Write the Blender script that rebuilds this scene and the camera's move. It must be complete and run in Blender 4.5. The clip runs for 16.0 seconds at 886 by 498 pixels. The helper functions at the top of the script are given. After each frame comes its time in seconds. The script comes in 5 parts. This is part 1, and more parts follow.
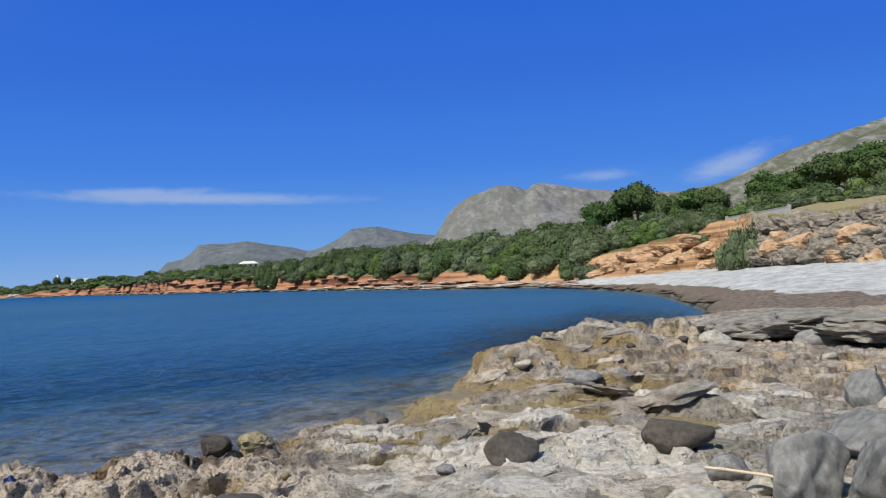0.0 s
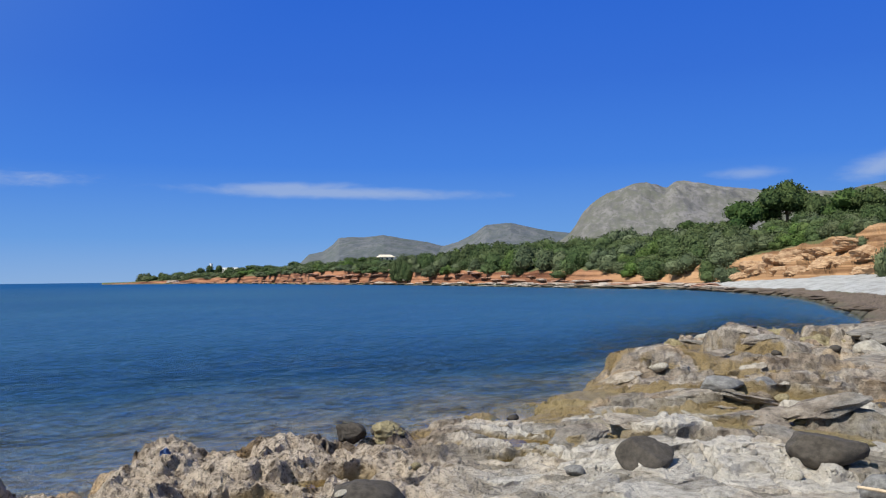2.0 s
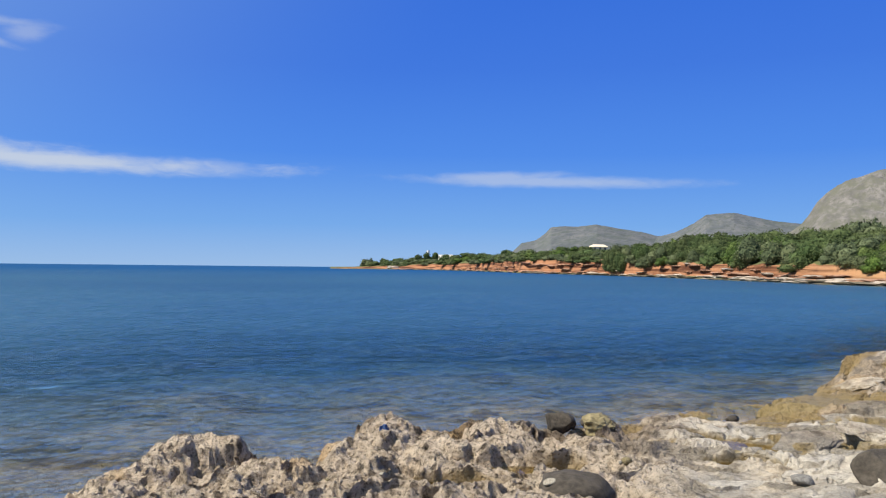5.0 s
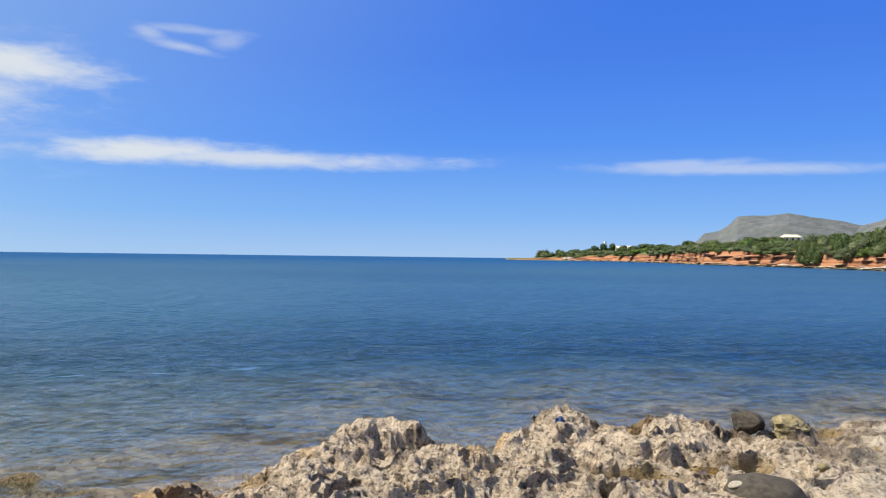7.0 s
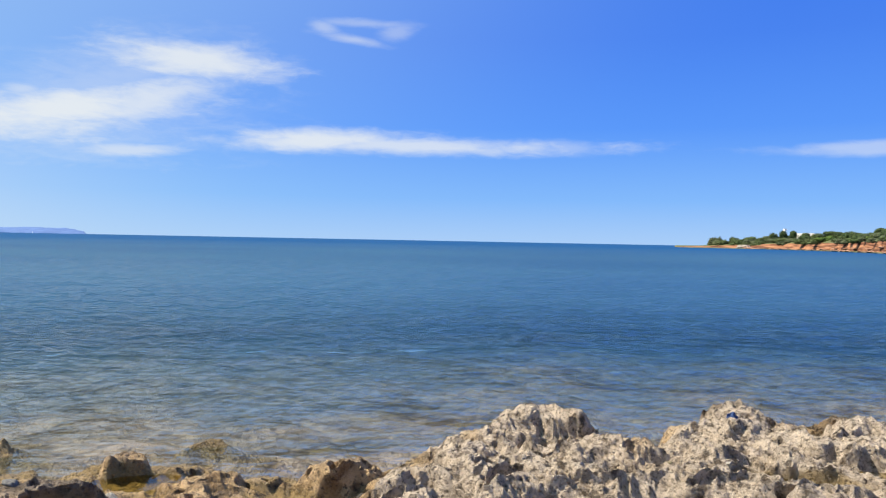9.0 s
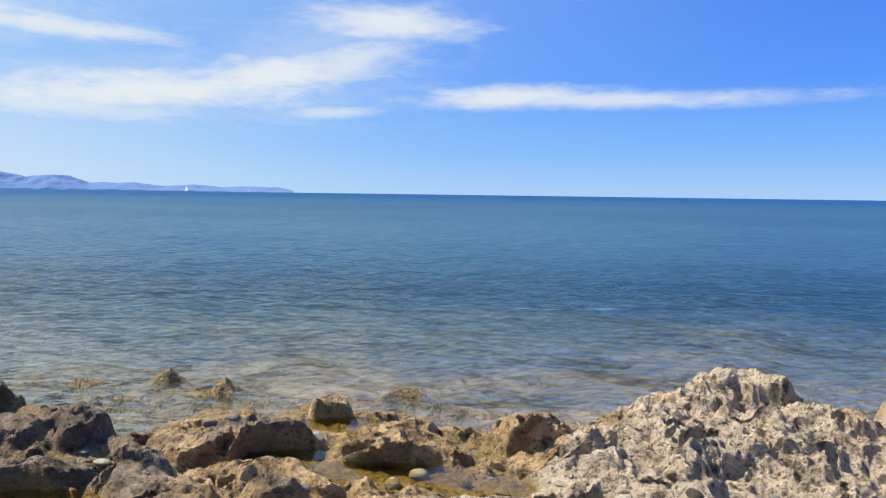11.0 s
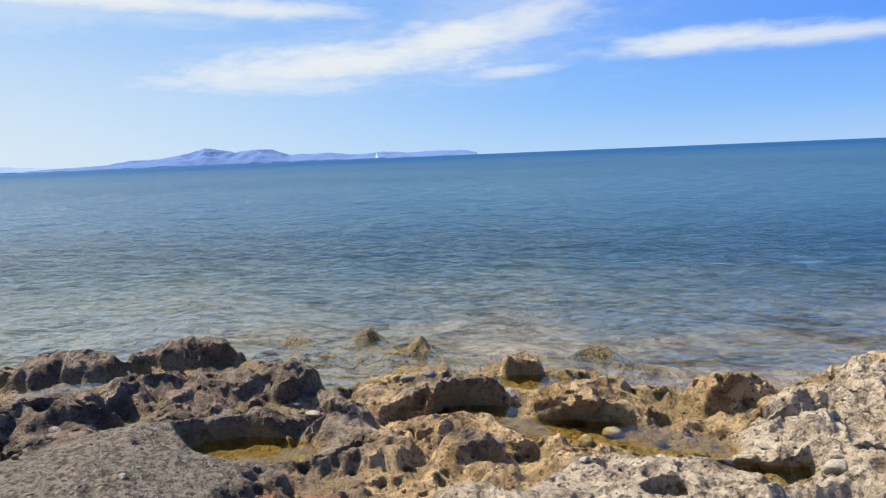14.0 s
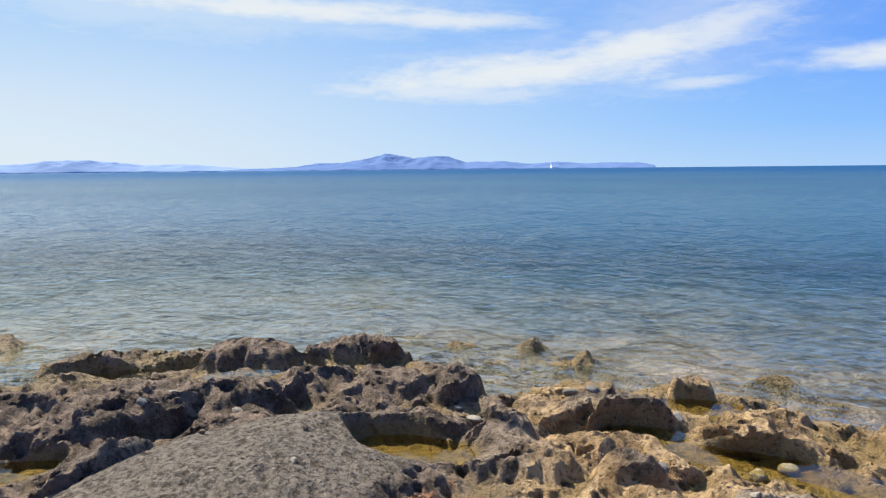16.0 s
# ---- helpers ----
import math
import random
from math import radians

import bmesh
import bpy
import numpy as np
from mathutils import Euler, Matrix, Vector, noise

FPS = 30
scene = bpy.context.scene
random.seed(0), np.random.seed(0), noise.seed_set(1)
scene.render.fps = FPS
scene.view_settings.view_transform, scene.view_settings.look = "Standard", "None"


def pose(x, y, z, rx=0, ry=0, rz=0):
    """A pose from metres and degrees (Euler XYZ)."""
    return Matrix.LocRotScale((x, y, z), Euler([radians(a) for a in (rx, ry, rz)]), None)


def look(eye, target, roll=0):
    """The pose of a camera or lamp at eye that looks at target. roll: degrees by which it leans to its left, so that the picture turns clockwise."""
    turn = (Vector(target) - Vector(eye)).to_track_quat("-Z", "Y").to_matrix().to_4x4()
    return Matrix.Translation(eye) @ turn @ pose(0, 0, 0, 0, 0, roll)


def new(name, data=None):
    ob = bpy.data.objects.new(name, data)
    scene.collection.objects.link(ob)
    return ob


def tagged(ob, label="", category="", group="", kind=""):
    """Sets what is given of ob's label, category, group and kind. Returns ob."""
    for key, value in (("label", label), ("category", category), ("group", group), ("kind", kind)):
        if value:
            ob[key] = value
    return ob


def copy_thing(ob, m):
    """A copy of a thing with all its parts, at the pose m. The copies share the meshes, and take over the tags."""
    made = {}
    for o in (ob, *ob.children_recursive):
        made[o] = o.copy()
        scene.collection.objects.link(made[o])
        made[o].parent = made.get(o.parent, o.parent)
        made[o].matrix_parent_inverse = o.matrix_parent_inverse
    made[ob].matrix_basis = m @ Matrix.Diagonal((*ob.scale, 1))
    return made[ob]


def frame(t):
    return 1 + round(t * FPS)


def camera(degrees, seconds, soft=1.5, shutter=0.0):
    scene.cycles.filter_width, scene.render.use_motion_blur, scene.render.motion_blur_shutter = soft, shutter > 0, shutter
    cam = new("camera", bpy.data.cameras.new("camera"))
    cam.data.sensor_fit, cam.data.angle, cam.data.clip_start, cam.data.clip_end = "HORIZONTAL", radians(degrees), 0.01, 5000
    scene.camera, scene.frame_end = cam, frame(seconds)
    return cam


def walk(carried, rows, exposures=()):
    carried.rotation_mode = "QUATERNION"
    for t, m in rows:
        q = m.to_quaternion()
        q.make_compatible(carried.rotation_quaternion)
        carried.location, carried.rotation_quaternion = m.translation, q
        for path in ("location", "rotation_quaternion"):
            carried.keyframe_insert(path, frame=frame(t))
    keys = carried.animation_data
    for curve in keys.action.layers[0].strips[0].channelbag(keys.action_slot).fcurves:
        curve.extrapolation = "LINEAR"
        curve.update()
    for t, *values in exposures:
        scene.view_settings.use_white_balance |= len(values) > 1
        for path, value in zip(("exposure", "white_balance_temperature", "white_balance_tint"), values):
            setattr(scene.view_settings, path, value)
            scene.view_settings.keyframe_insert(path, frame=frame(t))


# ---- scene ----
# Camera: one standing place on the rock shelf, panned from the cove round to the open sea
EYE = 2.1
cam = camera(57.94, 16.0, soft=1.2)
# seconds, yaw, pitch, roll in degrees
TURN = (
    (0, 0.00, 2.11, 2.29), (0.5, 2.43, 2.50, 2.20), (1, 4.56, 2.52, 1.67), (1.5, 6.58, 2.44, 1.18), (2, 9.50, 2.10, 0.69),
    (2.5, 11.65, 1.87, 0.59), (3, 14.05, 2.05, 0.34), (3.5, 16.75, 1.98, 0.14), (6, 31.08, 0.75, -0.69), (6.5, 34.76, 0.52, -0.53),
    (7, 37.07, 0.56, -0.71), (7.5, 39.22, 0.42, -0.98), (8, 42.11, 0.18, -1.01), (8.5, 45.25, -0.10, -1.11), (9, 48.75, -0.61, -1.11),
    (9.5, 52.71, -1.39, -1.12), (11.8, 65.85, -4.62, -0.29), (12, 66.62, -4.69, -0.11), (12.5, 68.27, -5.17, 0.66), (13, 69.80, -6.08, 1.28),
    (13.5, 72.87, -6.40, 2.00), (14, 75.28, -6.68, 2.34), (14.5, 77.98, -6.61, 2.39), (15, 81.21, -6.20, 1.53), (15.5, 84.72, -5.86, 0.95),
    (16, 87.63, -5.71, 0.56),
)
walk(cam, [(t, pose(0, 0, EYE, 90 + p, r, y)) for t, y, p, r in TURN],
     exposures=((0.0, 0.22, 6250, 10), (2.0, 0.21, 6300, 10), (2.5, 0.25, 6350, 10), (3.5, 0.46, 6750, 10), (6.0, 0.48, 6950, 10), (6.5, 0.58, 7150, 10),
                (7.5, 0.70, 7150, 10), (9.0, 0.74, 7000, 10), (12.5, 0.76, 7100, 10), (16.0, 0.78, 7050, 10)))

# ---- world and sun ----
SUN_AZ, SUN_EL = 132.0, 52.0   # degrees, counter-clockwise from +y


class Nodes:
    """Short names for shader nodes."""

    def __init__(self, tree):
        self.t = tree
        self.t.nodes.clear()

    def node(self, kind, **props):
        n = self.t.nodes.new(kind)
        for k, v in props.items():
            setattr(n, k, v)
        return n

    def put(self, sock, v):
        if isinstance(v, bpy.types.NodeSocket):
            self.t.links.new(v, sock)
        elif v is not None:
            if sock.type == "RGBA" and len(v) == 3:
                v = (*v, 1)
            sock.default_value = v

    def math(self, op, a, b=None, c=None, clamp=False):
        n = self.node("ShaderNodeMath", operation=op, use_clamp=clamp)
        for s, v in zip(n.inputs, (a, b, c)):
            self.put(s, v)
        return n.outputs[0]

    def vec(self, op, a, b=None, c=None):
        n = self.node("ShaderNodeVectorMath", operation=op)
        for s, v in zip(n.inputs, (a, b, c)):
            self.put(s, v)
        return n.outputs["Value"] if op in ("LENGTH", "DOT_PRODUCT") else n.outputs[0]

    def noise(self, scale, detail=4, rough=0.55, vector=None, dist=0.0):
        n = self.node("ShaderNodeTexNoise")
        n.inputs["Scale"].default_value, n.inputs["Detail"].default_value = scale, detail
        n.inputs["Roughness"].default_value, n.inputs["Distortion"].default_value = rough, dist
        self.put(n.inputs["Vector"], vector)
        return n.outputs[0]

    def cells(self, scale, vector=None, feature="F1"):
        n = self.node("ShaderNodeTexVoronoi", feature=feature)
        n.inputs["Scale"].default_value = scale
        self.put(n.inputs["Vector"], vector)
        return n.outputs["Distance"]

    def ramp(self, v, a, b, lo=0.0, hi=1.0, smooth=True):
        n = self.node("ShaderNodeMapRange", interpolation_type="SMOOTHSTEP" if smooth else "LINEAR", clamp=True)
        for s, x in zip(n.inputs, (v, a, b, lo, hi)):
            self.put(s, x)
        return n.outputs[0]

    def mix(self, f, a, b, blend="MIX"):
        n = self.node("ShaderNodeMix", data_type="RGBA", blend_type=blend)
        self.put(n.inputs[0], f), self.put(n.inputs[6], a), self.put(n.inputs[7], b)
        return n.outputs[2]

    def attr(self, name):
        n = self.node("ShaderNodeAttribute", attribute_name=name)
        return n.outputs["Fac"]

    def bump(self, height, strength, distance):
        n = self.node("ShaderNodeBump")
        n.inputs["Strength"].default_value, n.inputs["Distance"].default_value = strength, distance
        self.put(n.inputs["Height"], height)
        return n.outputs[0]

    def pos(self):
        return self.node("ShaderNodeNewGeometry").outputs["Position"]

    def random(self):
        return self.node("ShaderNodeObjectInfo").outputs["Random"]


world = bpy.data.worlds.new("sky")
world.use_nodes = True
scene.world = world
W = Nodes(world.node_tree)
sky = W.node("ShaderNodeTexSky", sky_type="NISHITA", sun_disc=False, sun_elevation=radians(SUN_EL),
             sun_rotation=radians(-SUN_AZ), altitude=10, air_density=1.0, dust_density=0.2, ozone_density=2.0)
hue = W.node("ShaderNodeHueSaturation")
W.put(hue.inputs["Saturation"], 1.22)
W.put(hue.inputs["Color"], sky.outputs[0])
way = W.node("ShaderNodeSeparateXYZ")
W.put(way.inputs[0], W.node("ShaderNodeTexCoord").outputs["Generated"])
azi = W.math("MULTIPLY", W.math("ARCTAN2", W.math("MULTIPLY", way.outputs[0], -1.0), way.outputs[1]), 57.29578)
ele = W.math("MULTIPLY", W.math("ARCSINE", way.outputs[2]), 57.29578)
both = W.node("ShaderNodeCombineXYZ")
W.put(both.inputs[0], azi), W.put(both.inputs[1], ele)
both = both.outputs[0]
# the deep blue of dry air, paler towards the horizon
air = hue.outputs[0]
tone = None
for e0, e1, c0, c1 in ((0, 3, (2.3, 4.0, 6.8), (1.22, 3.1, 6.95)), (3, 8, None, (0.52, 2.02, 6.85)), (8, 14, None, (0.34, 1.47, 6.25)),
                       (14, 22, None, (0.22, 1.17, 5.9)), (22, 60, None, (0.11, 0.5, 2.4))):
    tone = W.mix(W.ramp(ele, e0, e1, smooth=False), c0 if tone is None else tone, c1)
air = W.mix(W.ramp(ele, 20, 50, 0.95, 0.75), air, tone)
# pale glow of the air round the sun
glow = W.vec("DOT_PRODUCT", W.node("ShaderNodeTexCoord").outputs["Generated"],
             (-math.sin(radians(SUN_AZ)) * math.cos(radians(SUN_EL)), math.cos(radians(SUN_AZ)) * math.cos(radians(SUN_EL)), math.sin(radians(SUN_EL))))
air = W.mix(W.ramp(glow, 0.02, 1.0, 0.0, 0.82), air, (3.1, 5.1, 6.6))
streak = W.noise(1.0, 5, 0.6, W.vec("MULTIPLY", both, (0.16, 0.75, 0.0)), 0.4)
wisp = W.noise(1.0, 4, 0.6, W.vec("MULTIPLY", both, (0.55, 1.7, 0.0)), 0.6)
fluff = W.math("ADD", W.math("MULTIPLY", streak, 1.1), W.math("MULTIPLY", wisp, 0.7))
# thin clouds: azimuth, elevation, half width, half height, thickness, slope
CLOUDS = ((17.0, 6.15, 9.0, 0.36, 0.42, 0.02), (21.0, 6.45, 4.5, 0.36, 0.42, -0.02), (51.6, 6.65, 12.4, 0.55, 0.72, 0.0), (57.6, 6.85, 6.0, 0.75, 0.85, -0.04), (40, 6.7, 2.2, 0.5, 0.3, 0.05),
          (55.4, 13.85, 2.2, 0.28, 0.42, 0.12), (54.4, 14.95, 3.0, 0.25, 0.3, 0.0), (57.4, 14.5, 0.9, 0.4, 0.36, 0.2), (52.4, 14.4, 1.2, 0.6, 0.28, -0.2), (66.3, 11.8, 5.6, 1.2, 0.85, 0.02), (69.2, 8.9, 4.6, 1.5, 0.75, -0.30), (75.5, 7.7, 9.0, 1.3, 0.9, -0.16), (82.5, 6.6, 11.0, 1.4, 0.9, -0.05), (88.0, 5.4, 8.0, 0.9, 0.7, 0.03),
          (70.1, 5.6, 3.2, 0.42, 0.6, -0.04), (76.6, 9.0, 1.2, 0.42, 0.5, 0.0), (88.6, 10.35, 7.0, 0.62, 0.8, 0.05), (98.5, 10.9, 13.0, 0.85, 0.9, 0.03), (-20.2, 7.0, 2.6, 0.7, 0.42, -0.25), (-11.5, 6.8, 2.0, 0.35, 0.3, 0.0),
          (84, 6.4, 18, 2.4, 0.35, -0.05), (104, 10.6, 18, 2.2, 0.4, 0.0), (72, 9.5, 7, 2.6, 0.3, -0.3))
cover = None
for a, e, w, h, thick, slope in CLOUDS:
    spot = W.node("ShaderNodeCombineXYZ")
    W.put(spot.inputs[0], W.math("MULTIPLY_ADD", azi, 1 / w, -a / w))
    W.put(spot.inputs[1], W.math("ADD", W.math("MULTIPLY_ADD", ele, 1 / h, (slope * a - e) / h), W.math("MULTIPLY", azi, -slope / h)))
    far = W.vec("LENGTH", spot.outputs[0])
    m = W.ramp(W.math("ADD", far, W.math("MULTIPLY", fluff, -1.3)), 0.45, -1.05, 0.0, thick)
    cover = m if cover is None else W.math("MAXIMUM", cover, m)
haze = W.vec("LENGTH", W.vec("MULTIPLY_ADD", both, (1 / 66, 1 / 13, 0), (-124 / 66, -1 / 13, 0)))
haze = W.ramp(haze, 1.0, 0.0, 0.0, 0.72)
cover = W.math("MAXIMUM", cover, haze)
colour = W.mix(cover, air, (5.3, 5.8, 6.3))
back = W.node("ShaderNodeBackground")
W.put(back.inputs["Color"], colour)
back.inputs["Strength"].default_value = 0.09
W.put(W.node("ShaderNodeOutputWorld").inputs[0], back.outputs[0])

sun_dir = Vector((-math.sin(radians(SUN_AZ)) * math.cos(radians(SUN_EL)),
                  math.cos(radians(SUN_AZ)) * math.cos(radians(SUN_EL)), math.sin(radians(SUN_EL))))
sun = new("sun", bpy.data.lights.new("sun", "SUN"))
sun.data.energy, sun.data.angle, sun.data.color = 5.0, radians(0.53), (1.0, 0.94, 0.83)
sun.matrix_world = look(sun_dir * 100, (0, 0, 0))


# ---- materials ----
def material(name):
    m = bpy.data.materials.new(name)
    m.use_nodes = True
    return m, Nodes(m.node_tree)


def finish(N, colour, rough, normal=None, spec=0.4, metal=0.0):
    b = N.node("ShaderNodeBsdfPrincipled")
    N.put(b.inputs["Base Color"], colour)
    N.put(b.inputs["Roughness"], rough)
    b.inputs["Specular IOR Level"].default_value = spec
    b.inputs["Metallic"].default_value = metal
    if normal is not None:
        N.put(b.inputs["Normal"], normal)
    N.put(N.node("ShaderNodeOutputMaterial").inputs[0], b.outputs[0])
    return b


def bed(N, p):
    """Colour of the sea bed: pale sand between brown weed and stones."""
    weed = N.ramp(N.noise(0.8, 5, 0.62, p, 0.5), 0.47, 0.60)
    spot = N.ramp(N.noise(3.0, 5, 0.65, p), 0.42, 0.6)
    sand = N.mix(spot, (0.34, 0.265, 0.215), (0.54, 0.435, 0.375))
    return N.mix(weed, sand, N.mix(spot, (0.15, 0.105, 0.06), (0.36, 0.265, 0.15)))


def shore_rock():
    """Limestone shelf: grey, pale and tan patches, olive algae where the sea wets it."""
    m, N = material("shore_rock")
    p = N.pos()
    big, mid, fine = N.noise(0.9, 3, 0.5, p), N.noise(4.5, 5, 0.6, p), N.noise(26, 6, 0.7, p)
    grain = N.noise(75, 4, 0.75, p)
    pit = N.cells(17, N.vec("ADD", p, N.vec("MULTIPLY", N.node("ShaderNodeTexNoise").outputs["Color"], (0.06, 0.06, 0.06))))
    speck = N.noise(11, 5, 0.7, p)
    rag = N.attr("ragged")
    block = N.attr("block")
    grey = N.mix(N.ramp(mid, 0.36, 0.62), (0.12, 0.10, 0.082), (0.315, 0.272, 0.228))
    # darker brown-grey tone, blended in by azimuth from the standing place
    dark_tone = N.mix(N.ramp(mid, 0.36, 0.62), (0.066, 0.052, 0.046), (0.245, 0.20, 0.172))
    grey = N.mix(N.attr("dark_tone"), grey, dark_tone)
    pale = N.mix(N.ramp(speck, 0.3, 0.68), (0.36, 0.315, 0.255), (0.63, 0.575, 0.495))
    tan = N.mix(N.ramp(mid, 0.36, 0.62), (0.26, 0.18, 0.095), (0.56, 0.43, 0.265))
    mp = N.ramp(N.math("ADD", N.math("ADD", N.attr("pale"), N.math("MULTIPLY_ADD", block, 0.7, -0.35)), N.math("MULTIPLY_ADD", mid, 0.9, -0.45)), 0.1, 0.75)
    mt = N.ramp(N.math("ADD", N.attr("tan"), N.math("MULTIPLY_ADD", big, 1.6, -0.8)), 0.3, 0.75)
    c = N.mix(mp, grey, pale)
    c = N.mix(mt, c, tan)
    # grey and white patches of the layered rock
    even = N.math("SUBTRACT", 1.0, rag)
    cool = N.ramp(N.noise(0.75, 5, 0.62, p, 0.6), 0.44, 0.58)
    c = N.mix(N.math("MULTIPLY", cool, N.math("MULTIPLY", even, 1.1)), c, N.mix(N.ramp(speck, 0.3, 0.68), (0.17, 0.165, 0.15), (0.38, 0.37, 0.345)))
    chalk = N.ramp(N.noise(1.25, 5, 0.65, N.vec("ADD", p, (31.0, 7.0, 3.0)), 0.5), 0.54, 0.64)
    c = N.mix(N.math("MULTIPLY", chalk, N.math("MULTIPLY", even, 0.7)), c, N.mix(fine, (0.48, 0.455, 0.41), (0.74, 0.71, 0.655)))
    # plates of the layered rock differ: some chalk white, some dark grey, some stained olive
    plate = N.math("ADD", block, N.math("MULTIPLY_ADD", mid, 0.24, -0.12))
    c = N.mix(N.math("MULTIPLY", N.ramp(plate, 0.62, 0.68), N.math("MULTIPLY", N.ramp(rag, 0.75, 0.35), 0.9)), c, N.mix(N.ramp(speck, 0.3, 0.68), (0.42, 0.395, 0.355), (0.68, 0.655, 0.605)))
    c = N.mix(N.math("MULTIPLY", N.ramp(plate, 0.36, 0.30), N.math("MULTIPLY", N.ramp(rag, 0.75, 0.35), 0.85)), c, N.mix(N.ramp(speck, 0.3, 0.68), (0.12, 0.105, 0.08), (0.30, 0.275, 0.225)))
    # smooth grey slabs
    ms = N.attr("slab")
    c = N.mix(ms, c, N.mix(N.ramp(fine, 0.36, 0.62), (0.085, 0.08, 0.072), (0.25, 0.238, 0.22)))
    # rusty patches
    rust = N.ramp(N.math("MULTIPLY", N.noise(1.7, 4, 0.6, p), N.attr("rust")), 0.62, 0.74)
    c = N.mix(N.math("MULTIPLY", rust, 0.7), c, (0.33, 0.15, 0.08))
    # algae
    z = N.node("ShaderNodeSeparateXYZ")
    N.put(z.inputs[0], p)
    wet = N.ramp(N.math("ADD", z.outputs[2], N.math("MULTIPLY_ADD", mid, 0.3, -0.15)), 0.24, 0.04)
    wet = N.math("MAXIMUM", wet, N.ramp(N.math("ADD", N.attr("algae"), N.math("MULTIPLY_ADD", mid, 0.8, -0.4)), 0.35, 0.75))
    c = N.mix(N.math("MULTIPLY", wet, 0.85), c, N.mix(fine, (0.13, 0.095, 0.038), (0.38, 0.29, 0.125)))
    # shade of crevices, pits and holes painted dark where the bump dips
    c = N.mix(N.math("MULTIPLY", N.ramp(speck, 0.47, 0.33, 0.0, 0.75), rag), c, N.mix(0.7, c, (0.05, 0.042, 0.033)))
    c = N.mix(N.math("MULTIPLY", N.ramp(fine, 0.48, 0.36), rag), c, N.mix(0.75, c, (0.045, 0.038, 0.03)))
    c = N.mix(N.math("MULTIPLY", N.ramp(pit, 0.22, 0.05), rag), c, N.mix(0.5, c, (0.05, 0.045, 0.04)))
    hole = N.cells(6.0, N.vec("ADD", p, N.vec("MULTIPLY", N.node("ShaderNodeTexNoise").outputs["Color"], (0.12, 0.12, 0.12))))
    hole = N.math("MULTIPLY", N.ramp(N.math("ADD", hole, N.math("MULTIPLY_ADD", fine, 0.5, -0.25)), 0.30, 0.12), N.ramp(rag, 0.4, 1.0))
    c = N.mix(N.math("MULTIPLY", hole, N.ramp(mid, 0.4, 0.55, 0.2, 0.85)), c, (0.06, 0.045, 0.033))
    c = N.mix(N.ramp(grain, 0.5, 0.68, 0.0, 0.22), c, (0.70, 0.63, 0.54))
    c = N.mix(N.attr("pool"), c, N.mix(N.ramp(N.attr("pool"), 0.5, 0.9), (0.27, 0.215, 0.115), N.mix(N.ramp(speck, 0.35, 0.6), (0.16, 0.13, 0.06), (0.31, 0.255, 0.125))))
    c = N.mix(N.ramp(z.outputs[2], -0.04, -0.22), c, bed(N, p))
    c = N.mix(1.0, c, N.mix(rag, (0.93, 0.905, 0.86), (1.18, 1.06, 0.955)), "MULTIPLY")
    h = N.math("ADD", N.math("MULTIPLY", fine, 1.0), N.math("MULTIPLY", N.ramp(pit, 0.0, 0.3), 0.7))
    h = N.math("ADD", h, N.math("MULTIPLY", speck, 0.9))
    h = N.math("ADD", h, N.math("MULTIPLY", grain, 0.45))
    h = N.math("ADD", h, N.math("MULTIPLY", hole, -0.9))
    h = N.math("MULTIPLY", h, N.math("MULTIPLY_ADD", rag, 0.5, 0.5))
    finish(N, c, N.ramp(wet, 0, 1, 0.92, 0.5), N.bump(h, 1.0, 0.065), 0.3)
    return m


